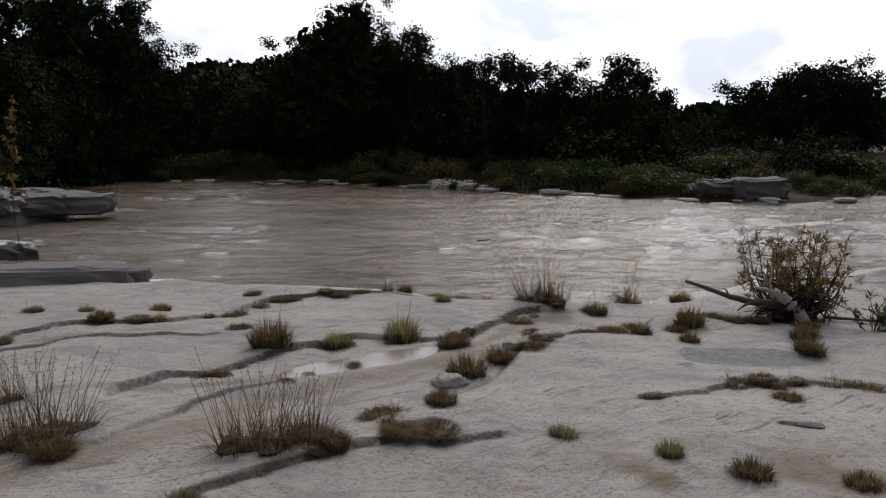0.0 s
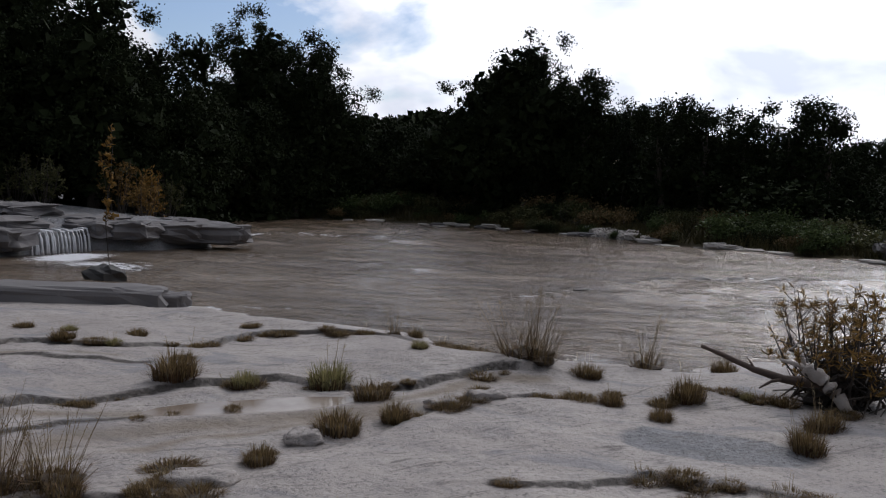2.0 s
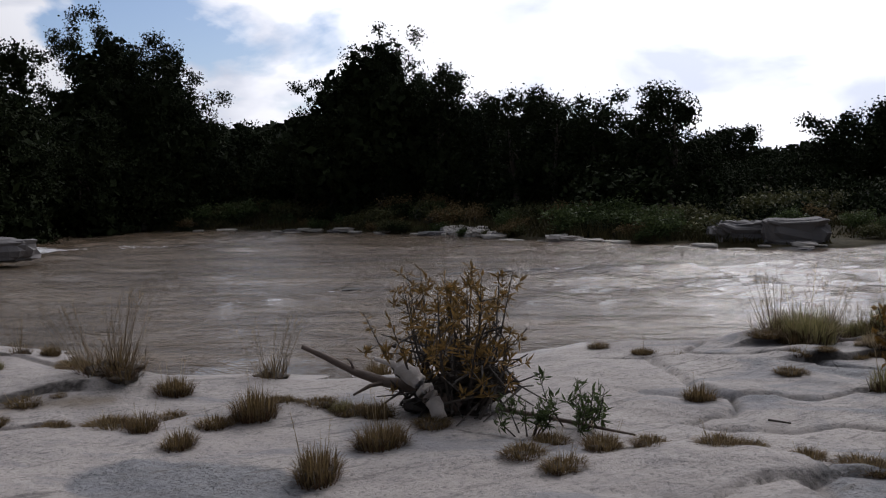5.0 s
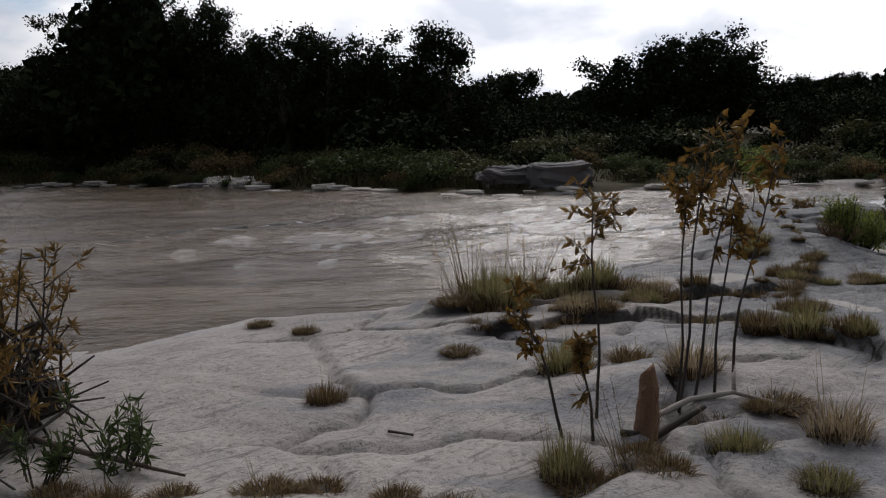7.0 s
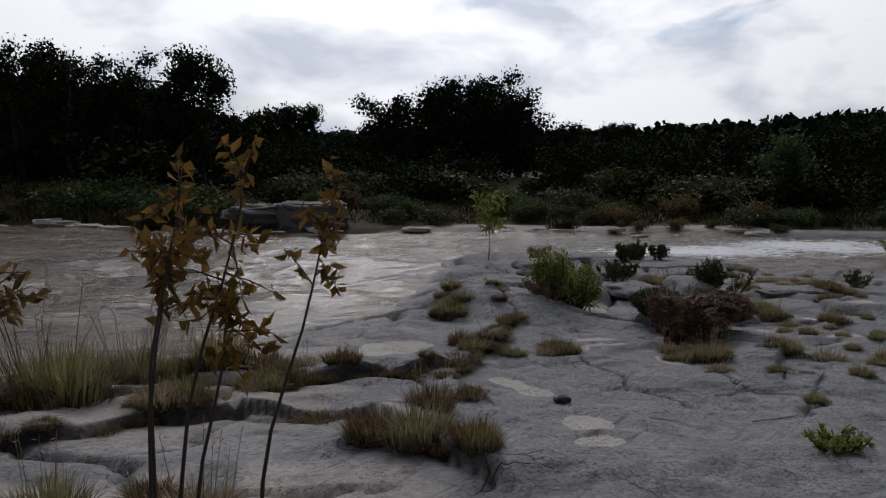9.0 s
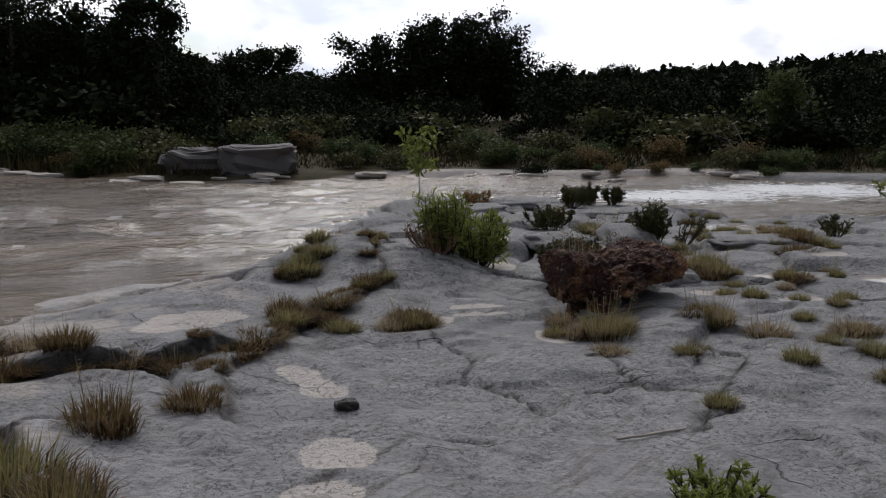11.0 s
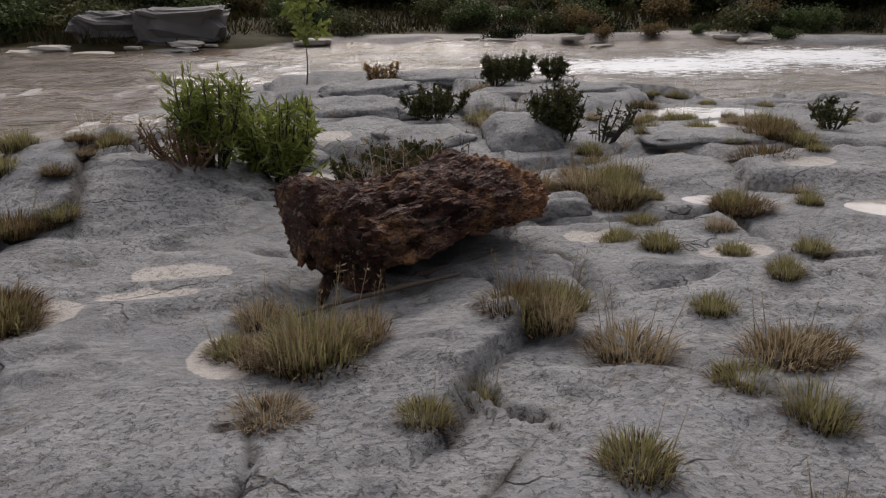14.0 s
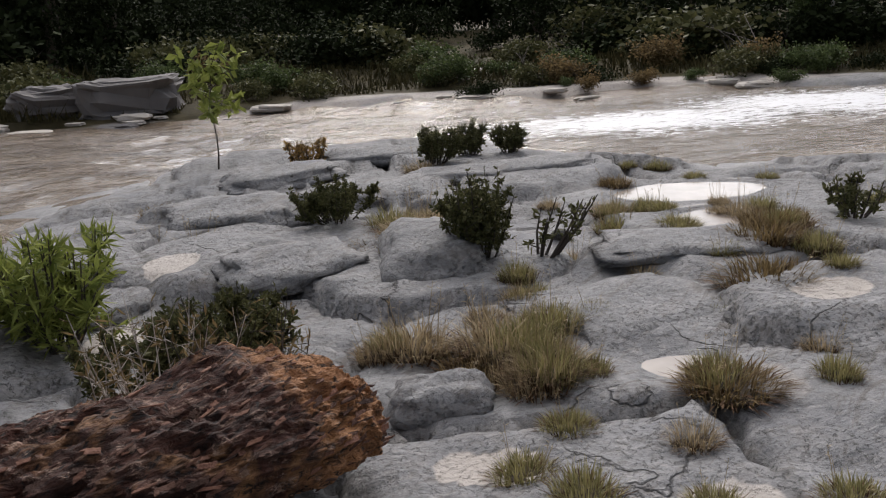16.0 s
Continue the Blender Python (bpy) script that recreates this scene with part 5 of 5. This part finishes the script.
# ---- the rotten log ----
def rotten_log():
    """A big rotten log end: fibrous, overhanging, hollow beneath."""
    cx, cy = 11.88, 13.2
    ob = thing("rotten_log", (cx, cy, 0.07), "big rotten red-brown log, fibrous and flaking, lying on grey limestone", "log", turn=29)
    g = Geo()
    nu, nv = 260, 170
    L = 0.56
    for i in range(nu + 1):
        u = i / nu * 2 - 1
        for k in range(nv):
            a = 2 * math.pi * k / nv
            c, s = math.cos(a), math.sin(a)
            ry, rz = 0.30, 0.165
            cap = max(0.0, 1 - abs(u) ** 9) ** 0.5
            yy = math.copysign(abs(c) ** 0.75, c) * ry
            zz = math.copysign(abs(s) ** 0.8, s) * rz
            lift = 0.225 - 0.045 * u + 0.02 * math.sin(u * 2.5)
            if zz < 0 and yy < 0.16:
                zz *= 0.55 + 1.3 * max(0.0, -u - 0.5)
            p = Vector((u * L, yy * cap * (1.0 - 0.04 * u), lift + zz * (0.35 + 0.65 * cap)))
            q = Vector((p.x * 3.0, p.y * 11, p.z * 11))
            d = 0.030 * noise.fractal(q, 0.7, 2.2, 5) + 0.045 * noise.noise(p * 4.0)
            d -= 0.11 * max(0.0, noise.noise(Vector((p.x * 8, p.y * 20, p.z * 18))) - 0.08)
            d += 0.022 * abs(noise.fractal(Vector((p.x * 11, p.y * 34, p.z * 34)), 0.8, 2.1, 3))
            p += Vector((0.35 * u, c, s)) * d
            g.v.append(p)
    for i in range(nu):
        for k in range(nv):
            q = (k + 1) % nv
            g.f.append((i * nv + k, i * nv + q, (i + 1) * nv + q, (i + 1) * nv + k))
    g.f.append(tuple(reversed(range(nv))))
    g.f.append(tuple(nu * nv + k for k in range(nv)))
    part("core", g, M_LOG, ob)
    # loose fibre plates on the crust
    r = random.Random(31)
    f = Geo()
    for i in range(620):
        v = g.v[r.randrange(2 * nv, (nu - 2) * nv)]
        if v.z < 0.15:
            continue
        out = (Vector((0, v.y * 0.6, v.z - 0.2)).normalized() + rand_dir(r) * 0.25).normalized()
        along = (Vector((1, 0, 0)) + rand_dir(r) * 0.35).normalized()
        side = out.cross(along).normalized()
        n, w = r.uniform(0.008, 0.03), r.uniform(0.0025, 0.008)
        b, t = v + out * 0.001, r.uniform(0.001, 0.005)
        j = len(f.v)
        f.v += [b - along * n - side * w, b + along * n * r.uniform(0.5, 1) - side * w * r.uniform(0.2, 1), b + along * n + side * w, b - along * n * r.uniform(0.4, 1) + side * w * r.uniform(0.3, 1)]
        f.v += [p + out * t * r.uniform(0.3, 1.5) for p in f.v[j:j + 4]]
        f.f += [(j + 4, j + 5, j + 6, j + 7), (j, j + 1, j + 5, j + 4), (j + 1, j + 2, j + 6, j + 5), (j + 2, j + 3, j + 7, j + 6), (j + 3, j, j + 4, j + 7)]
    tagged(part("flaking_crust", f, M_FLAKE, ob, "loose flaking wood fibre"), kind="stuff")
    # sound wood that carries the overhang
    for x, y, rad in ((-0.44, -0.16, 0.085), (-0.40, 0.0, 0.10), (0.1, 0.15, 0.12), (-0.15, 0.16, 0.12), (0.40, 0.15, 0.11)):
        h = Geo()
        h.tube([(x, y, -0.10), (x, y, -0.02), (x * 0.97, y, 0.08), (x * 0.95, y, 0.2)], [rad * 1.1, rad * 1.1, rad * 0.85, rad], 14)
        h.v = [v + rand_dir(r) * 0.012 for v in h.v]
        part("prop", h, M_LOG, ob)
    for k in range(5):
        h = Geo()
        x = r.uniform(-0.45, 0.1)
        h.tube([(x, -0.22, 0.02), (x + 0.16, -0.23 + 0.02 * k, 0.035), (x + 0.34, -0.2, 0.045)], [0.010, 0.014, 0.007], 7)
        part("splinter", h, M_DARKDRIFT, ob, "long split wood splinter")
    return ob


rotten_log()
branch("drift_branch", [(11.3, 12.55, 0.02), (11.45, 12.68, 0.03), (11.7, 12.75, 0.04), (11.95, 12.84, 0.02)], (0.006, 0.009, 0.010, 0.006), M_DARKDRIFT, "split brown branch lying at the foot of a rotten log")

GREENBUSH = "bright green leafy bush on the grey rock mound"
shrub("green_bush", (11.02, 14.62), 0.55, 0.42, 26, 551, M_GREEN, GREENBUSH, leaf=(0.085, 0.018), leaves=18, bare=0.05)
shrub("green_bush", (11.36, 14.8), 0.5, 0.6, 30, 552, M_GREEN, GREENBUSH, leaf=(0.085, 0.018), leaves=18, bare=0.05)
shrub("dead_brush", (10.9, 14.45), 0.26, 0.6, 26, 553, M_SEDGE, "dry brown broken stems at a bush's foot", leaf=(0.05, 0.012), leaves=3, stem_mat=M_STUB, category="brush")
JUNS = "low dark juniper scrub growing between limestone blocks"
for i, (x, y, h, w) in enumerate([(12.12, 14.35, 0.33, 0.32), (12.0, 14.2, 0.28, 0.4), (12.62, 16.3, 0.26, 0.62), (13.2, 15.15, 0.42, 0.42), (13.25, 15.5, 0.34, 0.3), (13.62, 18.1, 0.32, 0.4), (14.3, 18.3, 0.26, 0.35), (13.95, 18.35, 0.3, 0.3), (11.8, 14.0, 0.24, 0.5)]):
    shrub("juniper_scrub", (x, y), h, w, 22, 560 + i, M_SCRUB, JUNS, leaf=(0.03, 0.014), leaves=30, bare=0.0, thick=0.005, twigs=7)
shrub("dead_brush", (11.85, 13.72), 0.42, 0.6, 20, 575, M_SEDGE, "grey dead brushwood twigs caught behind a rotten log", leaf=(0.04, 0.01), leaves=2, stem_mat=M_DRIFT, category="brush", thick=0.0035, twigs=7)
shrub("dead_brush", (12.1, 13.85), 0.36, 0.5, 16, 576, M_SEDGE, "grey dead brushwood twigs caught behind a rotten log", leaf=(0.04, 0.01), leaves=3, stem_mat=M_STEM, category="brush", thick=0.0035, twigs=7)
shrub("twiggy_shrub", (13.5, 15.1), 0.3, 0.3, 8, 577, M_SCRUB, "thin twiggy shrub with few leaves on the limestone", leaf=(0.045, 0.02), leaves=5, lean=(0.5, 0.1))
shrub("red_shrub", (12.62, 19.0), 0.24, 0.4, 14, 578, M_BRONZE, "small reddish shrub by the water's edge", leaf=(0.05, 0.02), leaves=12)
shrub("small_shrub", (15.25, 15.2), 0.24, 0.34, 12, 579, M_SCRUB, "small green shrub in a limestone joint", leaf=(0.04, 0.02), leaves=14)
shrub("shore_shrub", (19.4, 18.6), 0.4, 1.3, 34, 580, M_GREEN, "green leafy shrub at the water's edge", leaf=(0.07, 0.025), leaves=14)
shrub("shore_shrub", (20.3, 18.3), 0.42, 1.2, 30, 581, M_SCRUB, "green leafy shrub at the water's edge", leaf=(0.07, 0.025), leaves=14)
shrub("joint_plant", (10.7, 10.12), 0.1, 0.35, 20, 582, M_GREEN, "low green plant filling a rock joint", leaf=(0.04, 0.015), leaves=8)


# ---- puddles and silt hollows ----
def puddles():
    for hx, hy, rx, ry, turn, dry in HOLLOWS:
        if dry:
            continue
        g = Geo()
        n = 32
        c, s = math.cos(radians(turn)), math.sin(radians(turn))
        g.v.append((0, 0, 0.0))
        for k in range(n):
            a = 2 * math.pi * k / n
            u, v = math.cos(a) * rx * 1.55, math.sin(a) * ry * 1.55
            g.v.append((c * u - s * v, s * u + c * v, 0.0))
        for k in range(n):
            g.f.append((0, 1 + k, 1 + (k + 1) % n))
        ob = new("puddle", g.mesh("puddle", M_POOL if hx > 5 else M_MUDPOOL))
        ob.location = (hx, hy, POOL_LEVEL[(hx, hy)] - 0.001)
        tagged(ob, "shallow still puddle lying in a limestone hollow", "puddle", "puddles")


puddles()


# ---- stones ----
def stone(name, at, size, seed, mat, label, group="", power=0.8, sink=0.35, turn=0.0, rough=0.3, category="stone"):
    g = Geo()
    g.lump((0, 0, 0), size, rough, seed, 0.0, *((22, 34) if size[0] > 0.5 else (8, 12)), power)
    x, y = at
    ob = new(name, g.mesh(name, mat, False))
    ob.matrix_basis = pose(x, y, max(ground_z(x, y), -0.1) + size[2] * (1 - 2 * sink), 0, 0, turn)
    return tagged(ob, label, category, group)


stone("boulder", (10.1, 27.9), (0.85, 0.7, 0.34), 3, M_BOULDER, "big grey flat-topped boulder on the far bank", power=0.3, sink=0.2, rough=0.2, category="boulder")
stone("boulder", (8.8, 28.1), (0.75, 0.6, 0.34), 8, M_BOULDER, "big grey rounded boulder on the far bank", power=0.6, sink=0.25, rough=0.26, category="boulder")
stone("boulder", (3.75, 30.2), (0.35, 0.25, 0.12), 4, M_RUBBLE, "pale flat slab on the far bank", power=0.5, sink=0.1, category="boulder")
stone("black_stone", (9.72, 11.32), (0.05, 0.035, 0.03), 5, M_BLACK, "small black stone on a pale silt spot", sink=0.3)
stone("black_stone", (13.75, 15.6), (0.05, 0.04, 0.03), 6, M_BLACK, "small black stone on the grey limestone", sink=0.3)
rr = random.Random(17)
for i in range(46):
    t = rr.random()
    x, y = -0.6 + 1.9 * t + rr.uniform(-0.3, 0.3), 34.0 - 1.7 * t + rr.uniform(-0.2, 1.0)
    k = rr.uniform(0.08, 0.2)
    stone("rubble_stone", (x, y), (k * 1.3, k, k * 0.7), 30 + i, M_RUBBLE, "pale angular rubble stone heaped on the far bank", "rubble on the far bank", 0.55, 0.25, rr.uniform(0, 360))
for i in range(70):
    x = rr.uniform(-12, 22)
    y = float(np.interp(x, [p[0] for p in FAR_SHORE], [p[1] for p in FAR_SHORE])) + rr.uniform(-0.25, 0.35)
    k = rr.uniform(0.08, 0.26) * (0.75 if x > 8 else 1.0)
    stone("shore_stone", (x, y), (k * 1.9, k, k * 0.35), 90 + i, M_RUBBLE if rr.random() < 0.7 else M_BOULDER, "flat pale stone at the far waterline", "stones along the far waterline", 0.6, 0.2, rr.uniform(-25, 10))
for i, (x, y, k) in enumerate([(0.9, 17.5, 0.2), (1.6, 18.9, 0.22), (2.3, 20.2, 0.25), (3.0, 20.6, 0.25), (3.8, 21.0, 0.22), (4.9, 21.4, 0.14)]):
    stone("river_stone", (x, y), (k * 1.5, k * 0.6, 0.09), 170 + i, M_BLACK if i < 5 else M_RUBBLE, "dark wet stone breaking the river's surface", "stones in the river", 0.7, 0.35, 40)


def limestone_block(at, size, seed, turn, tilt, grey, label, group):
    """A squared block broken off the sheet, with worn arrises and a sloping top."""
    bm = bmesh.new()
    bmesh.ops.create_cube(bm, size=2.0)
    bmesh.ops.subdivide_edges(bm, edges=bm.edges[:], cuts=7, use_grid_fill=True)
    for v in bm.verts:
        c = v.co.copy()
        m = max(abs(c.x), abs(c.y), abs(c.z))
        soft = c.normalized() * m * 1.22
        c = c.lerp(soft, 0.5 * (sorted((abs(c.x), abs(c.y), abs(c.z)))[1] / m) ** 4)
        c *= 1 + 0.26 * noise.fractal(c * 1.1 + Vector((seed * 2.3, 0, seed)), 0.6, 2.1, 4)
        if c.z > 0:
            c.x, c.y = c.x * (1 - 0.22 * c.z), c.y * (1 - 0.28 * c.z)
        v.co = Vector((c.x * size[0], c.y * size[1], c.z * size[2]))
    me = bpy.data.meshes.new("limestone_block")
    bm.to_mesh(me)
    bm.free()
    a = me.attributes.new("grey", "FLOAT", "POINT")
    a.data.foreach_set("value", np.full(len(me.vertices), grey, np.float32))
    me.materials.append(M_STONE)
    me.shade_smooth()
    ob = new("limestone_block", me)
    ob.matrix_basis = pose(at[0], at[1], ground_z(*at) + size[2] * 0.25, tilt, 0, turn)
    return tagged(ob, label, "rock", group)


for i, (x, y, sx, sy, sz, turn, tilt) in enumerate([(12.69, 13.80, 0.16, 0.11, 0.06, -6, 5), (12.98, 15.2, 0.24, 0.30, 0.09, -12, 12), (12.3, 15.3, 0.34, 0.22, 0.05, 20, 8), (12.0, 16.5, 0.46, 0.30, 0.07, 10, 7), (13.35, 16.7, 0.19, 0.16, 0.09, 30, 6),
                                                    (12.75, 17.3, 0.34, 0.2, 0.06, -20, 6), (12.4, 18.3, 0.5, 0.25, 0.06, 24, 5), (13.7, 17.6, 0.4, 0.22, 0.05, -10, 3), (11.5, 15.2, 0.2, 0.16, 0.05, 40, 5), (14.4, 17.7, 0.5, 0.22, 0.04, 5, 2), (13.3, 18.9, 0.5, 0.25, 0.06, -8, 5), (13.6, 14.35, 0.42, 0.3, 0.04, 12, 3), (14.1, 14.9, 0.4, 0.24, 0.035, -14, 2)]):
    limestone_block((x, y), (sx, sy, sz), 40 + i, turn, tilt, 1.0, "grey weathered limestone block between grass-filled joints", "limestone blocks")
for i, (x, y, sx, sy, sz, turn, tilt) in enumerate([(0.72, 7.95, 0.15, 0.075, 0.05, 34, 3), (1.0, 8.17, 0.15, 0.08, 0.05, 38, 3), (1.27, 8.47, 0.2, 0.09, 0.05, 42, 2), (0.05, 6.75, 0.13, 0.10, 0.05, 20, 3), (-0.15, 5.75, 0.2, 0.11, 0.05, 10, 3), (2.45, 5.75, 0.16, 0.08, 0.03, -10, 2)]):
    limestone_block((x, y), (sx, sy, sz), 70 + i, turn, tilt, 0.2, "small pale limestone block split from the sheet", "split pale blocks")


# ---- falls and white water ----
M_FALL = material("falling_water", tinted((0.42, 0.42, 0.43), (0.74, 0.74, 0.76), 0.25, 8.0))


def waterfall(a, b, top, count, seed, label):
    """Thin strands of water that drop over the edge from a to b."""
    r = random.Random(seed)
    ob = thing("waterfall", (a[0], a[1], 0.0), label, "waterfall")
    for i in range(count):
        t = (i + r.uniform(0.1, 0.9)) / count
        x, y = (b[0] - a[0]) * t, (b[1] - a[1]) * t
        g = Geo()
        k = r.uniform(0.012, 0.035)
        h = top * r.uniform(0.9, 1.1)
        g.tube([(x - 0.25, y, h + 0.03), (x, y, h + 0.01), (x + 0.08, y - 0.03, h * 0.75), (x + 0.12, y - 0.05, h * 0.35), (x + 0.13, y - 0.06, -0.02)], [k * 0.7, k, k * 0.9, k * 0.8, k * 1.4], 6)
        part("strand", g, M_FALL, ob, smooth=True)
    return ob


waterfall((-11.75, 17.9), (-11.25, 19.3), 0.48, 18, 3, "thin white waterfall dropping over a dark limestone ledge")
waterfall((-12.2, 25.3), (-14.6, 27.9), 0.42, 14, 4, "thin white waterfall at the ledge's far end")


# ledge blocks at the lip of the falls
lr = random.Random(23)
for i, (x, y, sx, sy, sz) in enumerate([(-9.5, 22.0, 1.0, 0.7, 0.26), (-10.3, 21.4, 0.9, 0.7, 0.26), (-13.4, 22.6, 1.3, 0.9, 0.2), (-14.6, 20.6, 1.3, 0.9, 0.2), (-10.8, 20.3, 0.8, 0.6, 0.24), (-11.5, 19.9, 0.7, 0.6, 0.22), (-12.1, 17.4, 0.8, 0.5, 0.24), (-13.2, 16.0, 1.0, 0.6, 0.24), (-11.0, 22.9, 0.9, 0.7, 0.24), (-12.6, 21.0, 1.0, 0.8, 0.16), (-13.6, 19.0, 1.2, 0.8, 0.16)]):
    g = Geo()
    g.lump((0, 0, 0), (sx, sy, sz), 0.3, 60 + i, 0.0, 12, 20, 0.5)
    ob = new("ledge_block", g.mesh("ledge_block", M_BOULDER))
    ob.matrix_basis = pose(x, y, max(0.36, ground_z(x, y) - 0.06), 0, 0, lr.uniform(-30, 30))
    tagged(ob, "dark grey limestone block at the lip of the falls", "rock", "blocks at the falls")
for i, (x, y, sx, sy, sz) in enumerate([(-5.75, 11.75, 1.35, 0.45, 0.24), (-4.55, 12.3, 0.3, 0.22, 0.13)]):
    g = Geo()
    g.lump((0, 0, 0), (sx, sy, sz), 0.18, 80 + i, 0.0, 12, 20, 0.4)
    ob = new("ledge_block", g.mesh("ledge_block", M_BOULDER))
    ob.matrix_basis = pose(x, y, 0.10, 0, 0, 18)
    tagged(ob, "low grey limestone block at the near waterline", "rock", "blocks at the near waterline")
stone("river_rock", (-7.4, 14.7), (0.35, 0.3, 0.22), 88, M_BLACK, "dark rock with flood roots in the river", sink=0.2, category="rock")
shrub("flood_roots", (-7.4, 14.7), 0.5, 0.5, 20, 590, M_SEDGE, "dark flood roots caught on a river rock", leaf=(0.04, 0.01), leaves=2, stem_mat=M_STEM, category="brush", thick=0.015)
sapling((-7.35, 14.75), 3.0, 591, (0.02, 0.0), M_YELLOW, "tall thin sapling with yellow leaves on a river rock", 0.6, 0.12, 0.10)
for i, (x, y, h, w, m) in enumerate([(-13.0, 24.6, 1.7, 1.0, M_YELLOW), (-14.6, 25.2, 1.9, 1.2, M_BRONZE), (-12.6, 23.6, 1.2, 0.9, M_BRONZE), (-16.0, 23.5, 1.6, 1.2, M_SCRUB), (-17.5, 24.0, 1.8, 1.6, M_SCRUB), (-14.0, 27.0, 1.4, 1.2, M_SCRUB)]):
    shrub("bank_sapling", (x, y), h, w, 16, 600 + i, m, "thin leafy shrub with yellowing leaves above the falls", leaf=(0.13, 0.07), leaves=12, bare=0.35, thick=0.014)


# ---- grass of the far bank ----
def bank_grass():
    r = np.random.RandomState(77)
    xs = r.uniform(-19, 36, 60000)
    shore = np.interp(xs, [p[0] for p in FAR_SHORE], [p[1] for p in FAR_SHORE])
    back = r.uniform(0.05, 1.0, len(xs)) ** 1.4 * 9.0 + 0.15
    ys = shore + back
    z, _j, _g, soil, *_r = land(xs, ys)
    patch = fbm(xs * 0.5, ys * 0.8, 33)
    keep = (soil > 0.85) & (patch > -0.45) & ((xs < 11) | (back > 1.6))
    xs, ys, z, patch = xs[keep], ys[keep], z[keep], patch[keep]
    h = r.uniform(0.15, 0.5, len(xs)) * (0.8 + 0.8 * np.clip(patch, -0.3, 0.6)) * np.where(xs > 9, 0.6, 1.0)
    a = r.uniform(0, 6.283, len(xs))
    w = r.uniform(0.012, 0.035, len(xs))
    lean = r.normal(size=(len(xs), 2)) * 0.35 * h[:, None]
    base = np.stack([xs, ys, z - 0.03], 1)
    side = np.stack([np.cos(a) * w, np.sin(a) * w * 0.3, 0 * a], 1)
    tip = base + np.column_stack([lean, h])
    v = np.stack([base - side, base + side, tip], 1).reshape(-1, 3)
    g = Geo()
    g.v, g.f = v.tolist(), np.arange(len(v)).reshape(-1, 3).tolist()
    tagged(new("bank_grass", g.mesh("bank_grass", M_BANKGRASS)), "olive and brown grass covering the far bank", "grass", kind="stuff")


M_BANKGRASS = material("bank_grass", tinted((0.02, 0.022, 0.009), (0.12, 0.10, 0.045), 0.8, 0.7, True))
bank_grass()
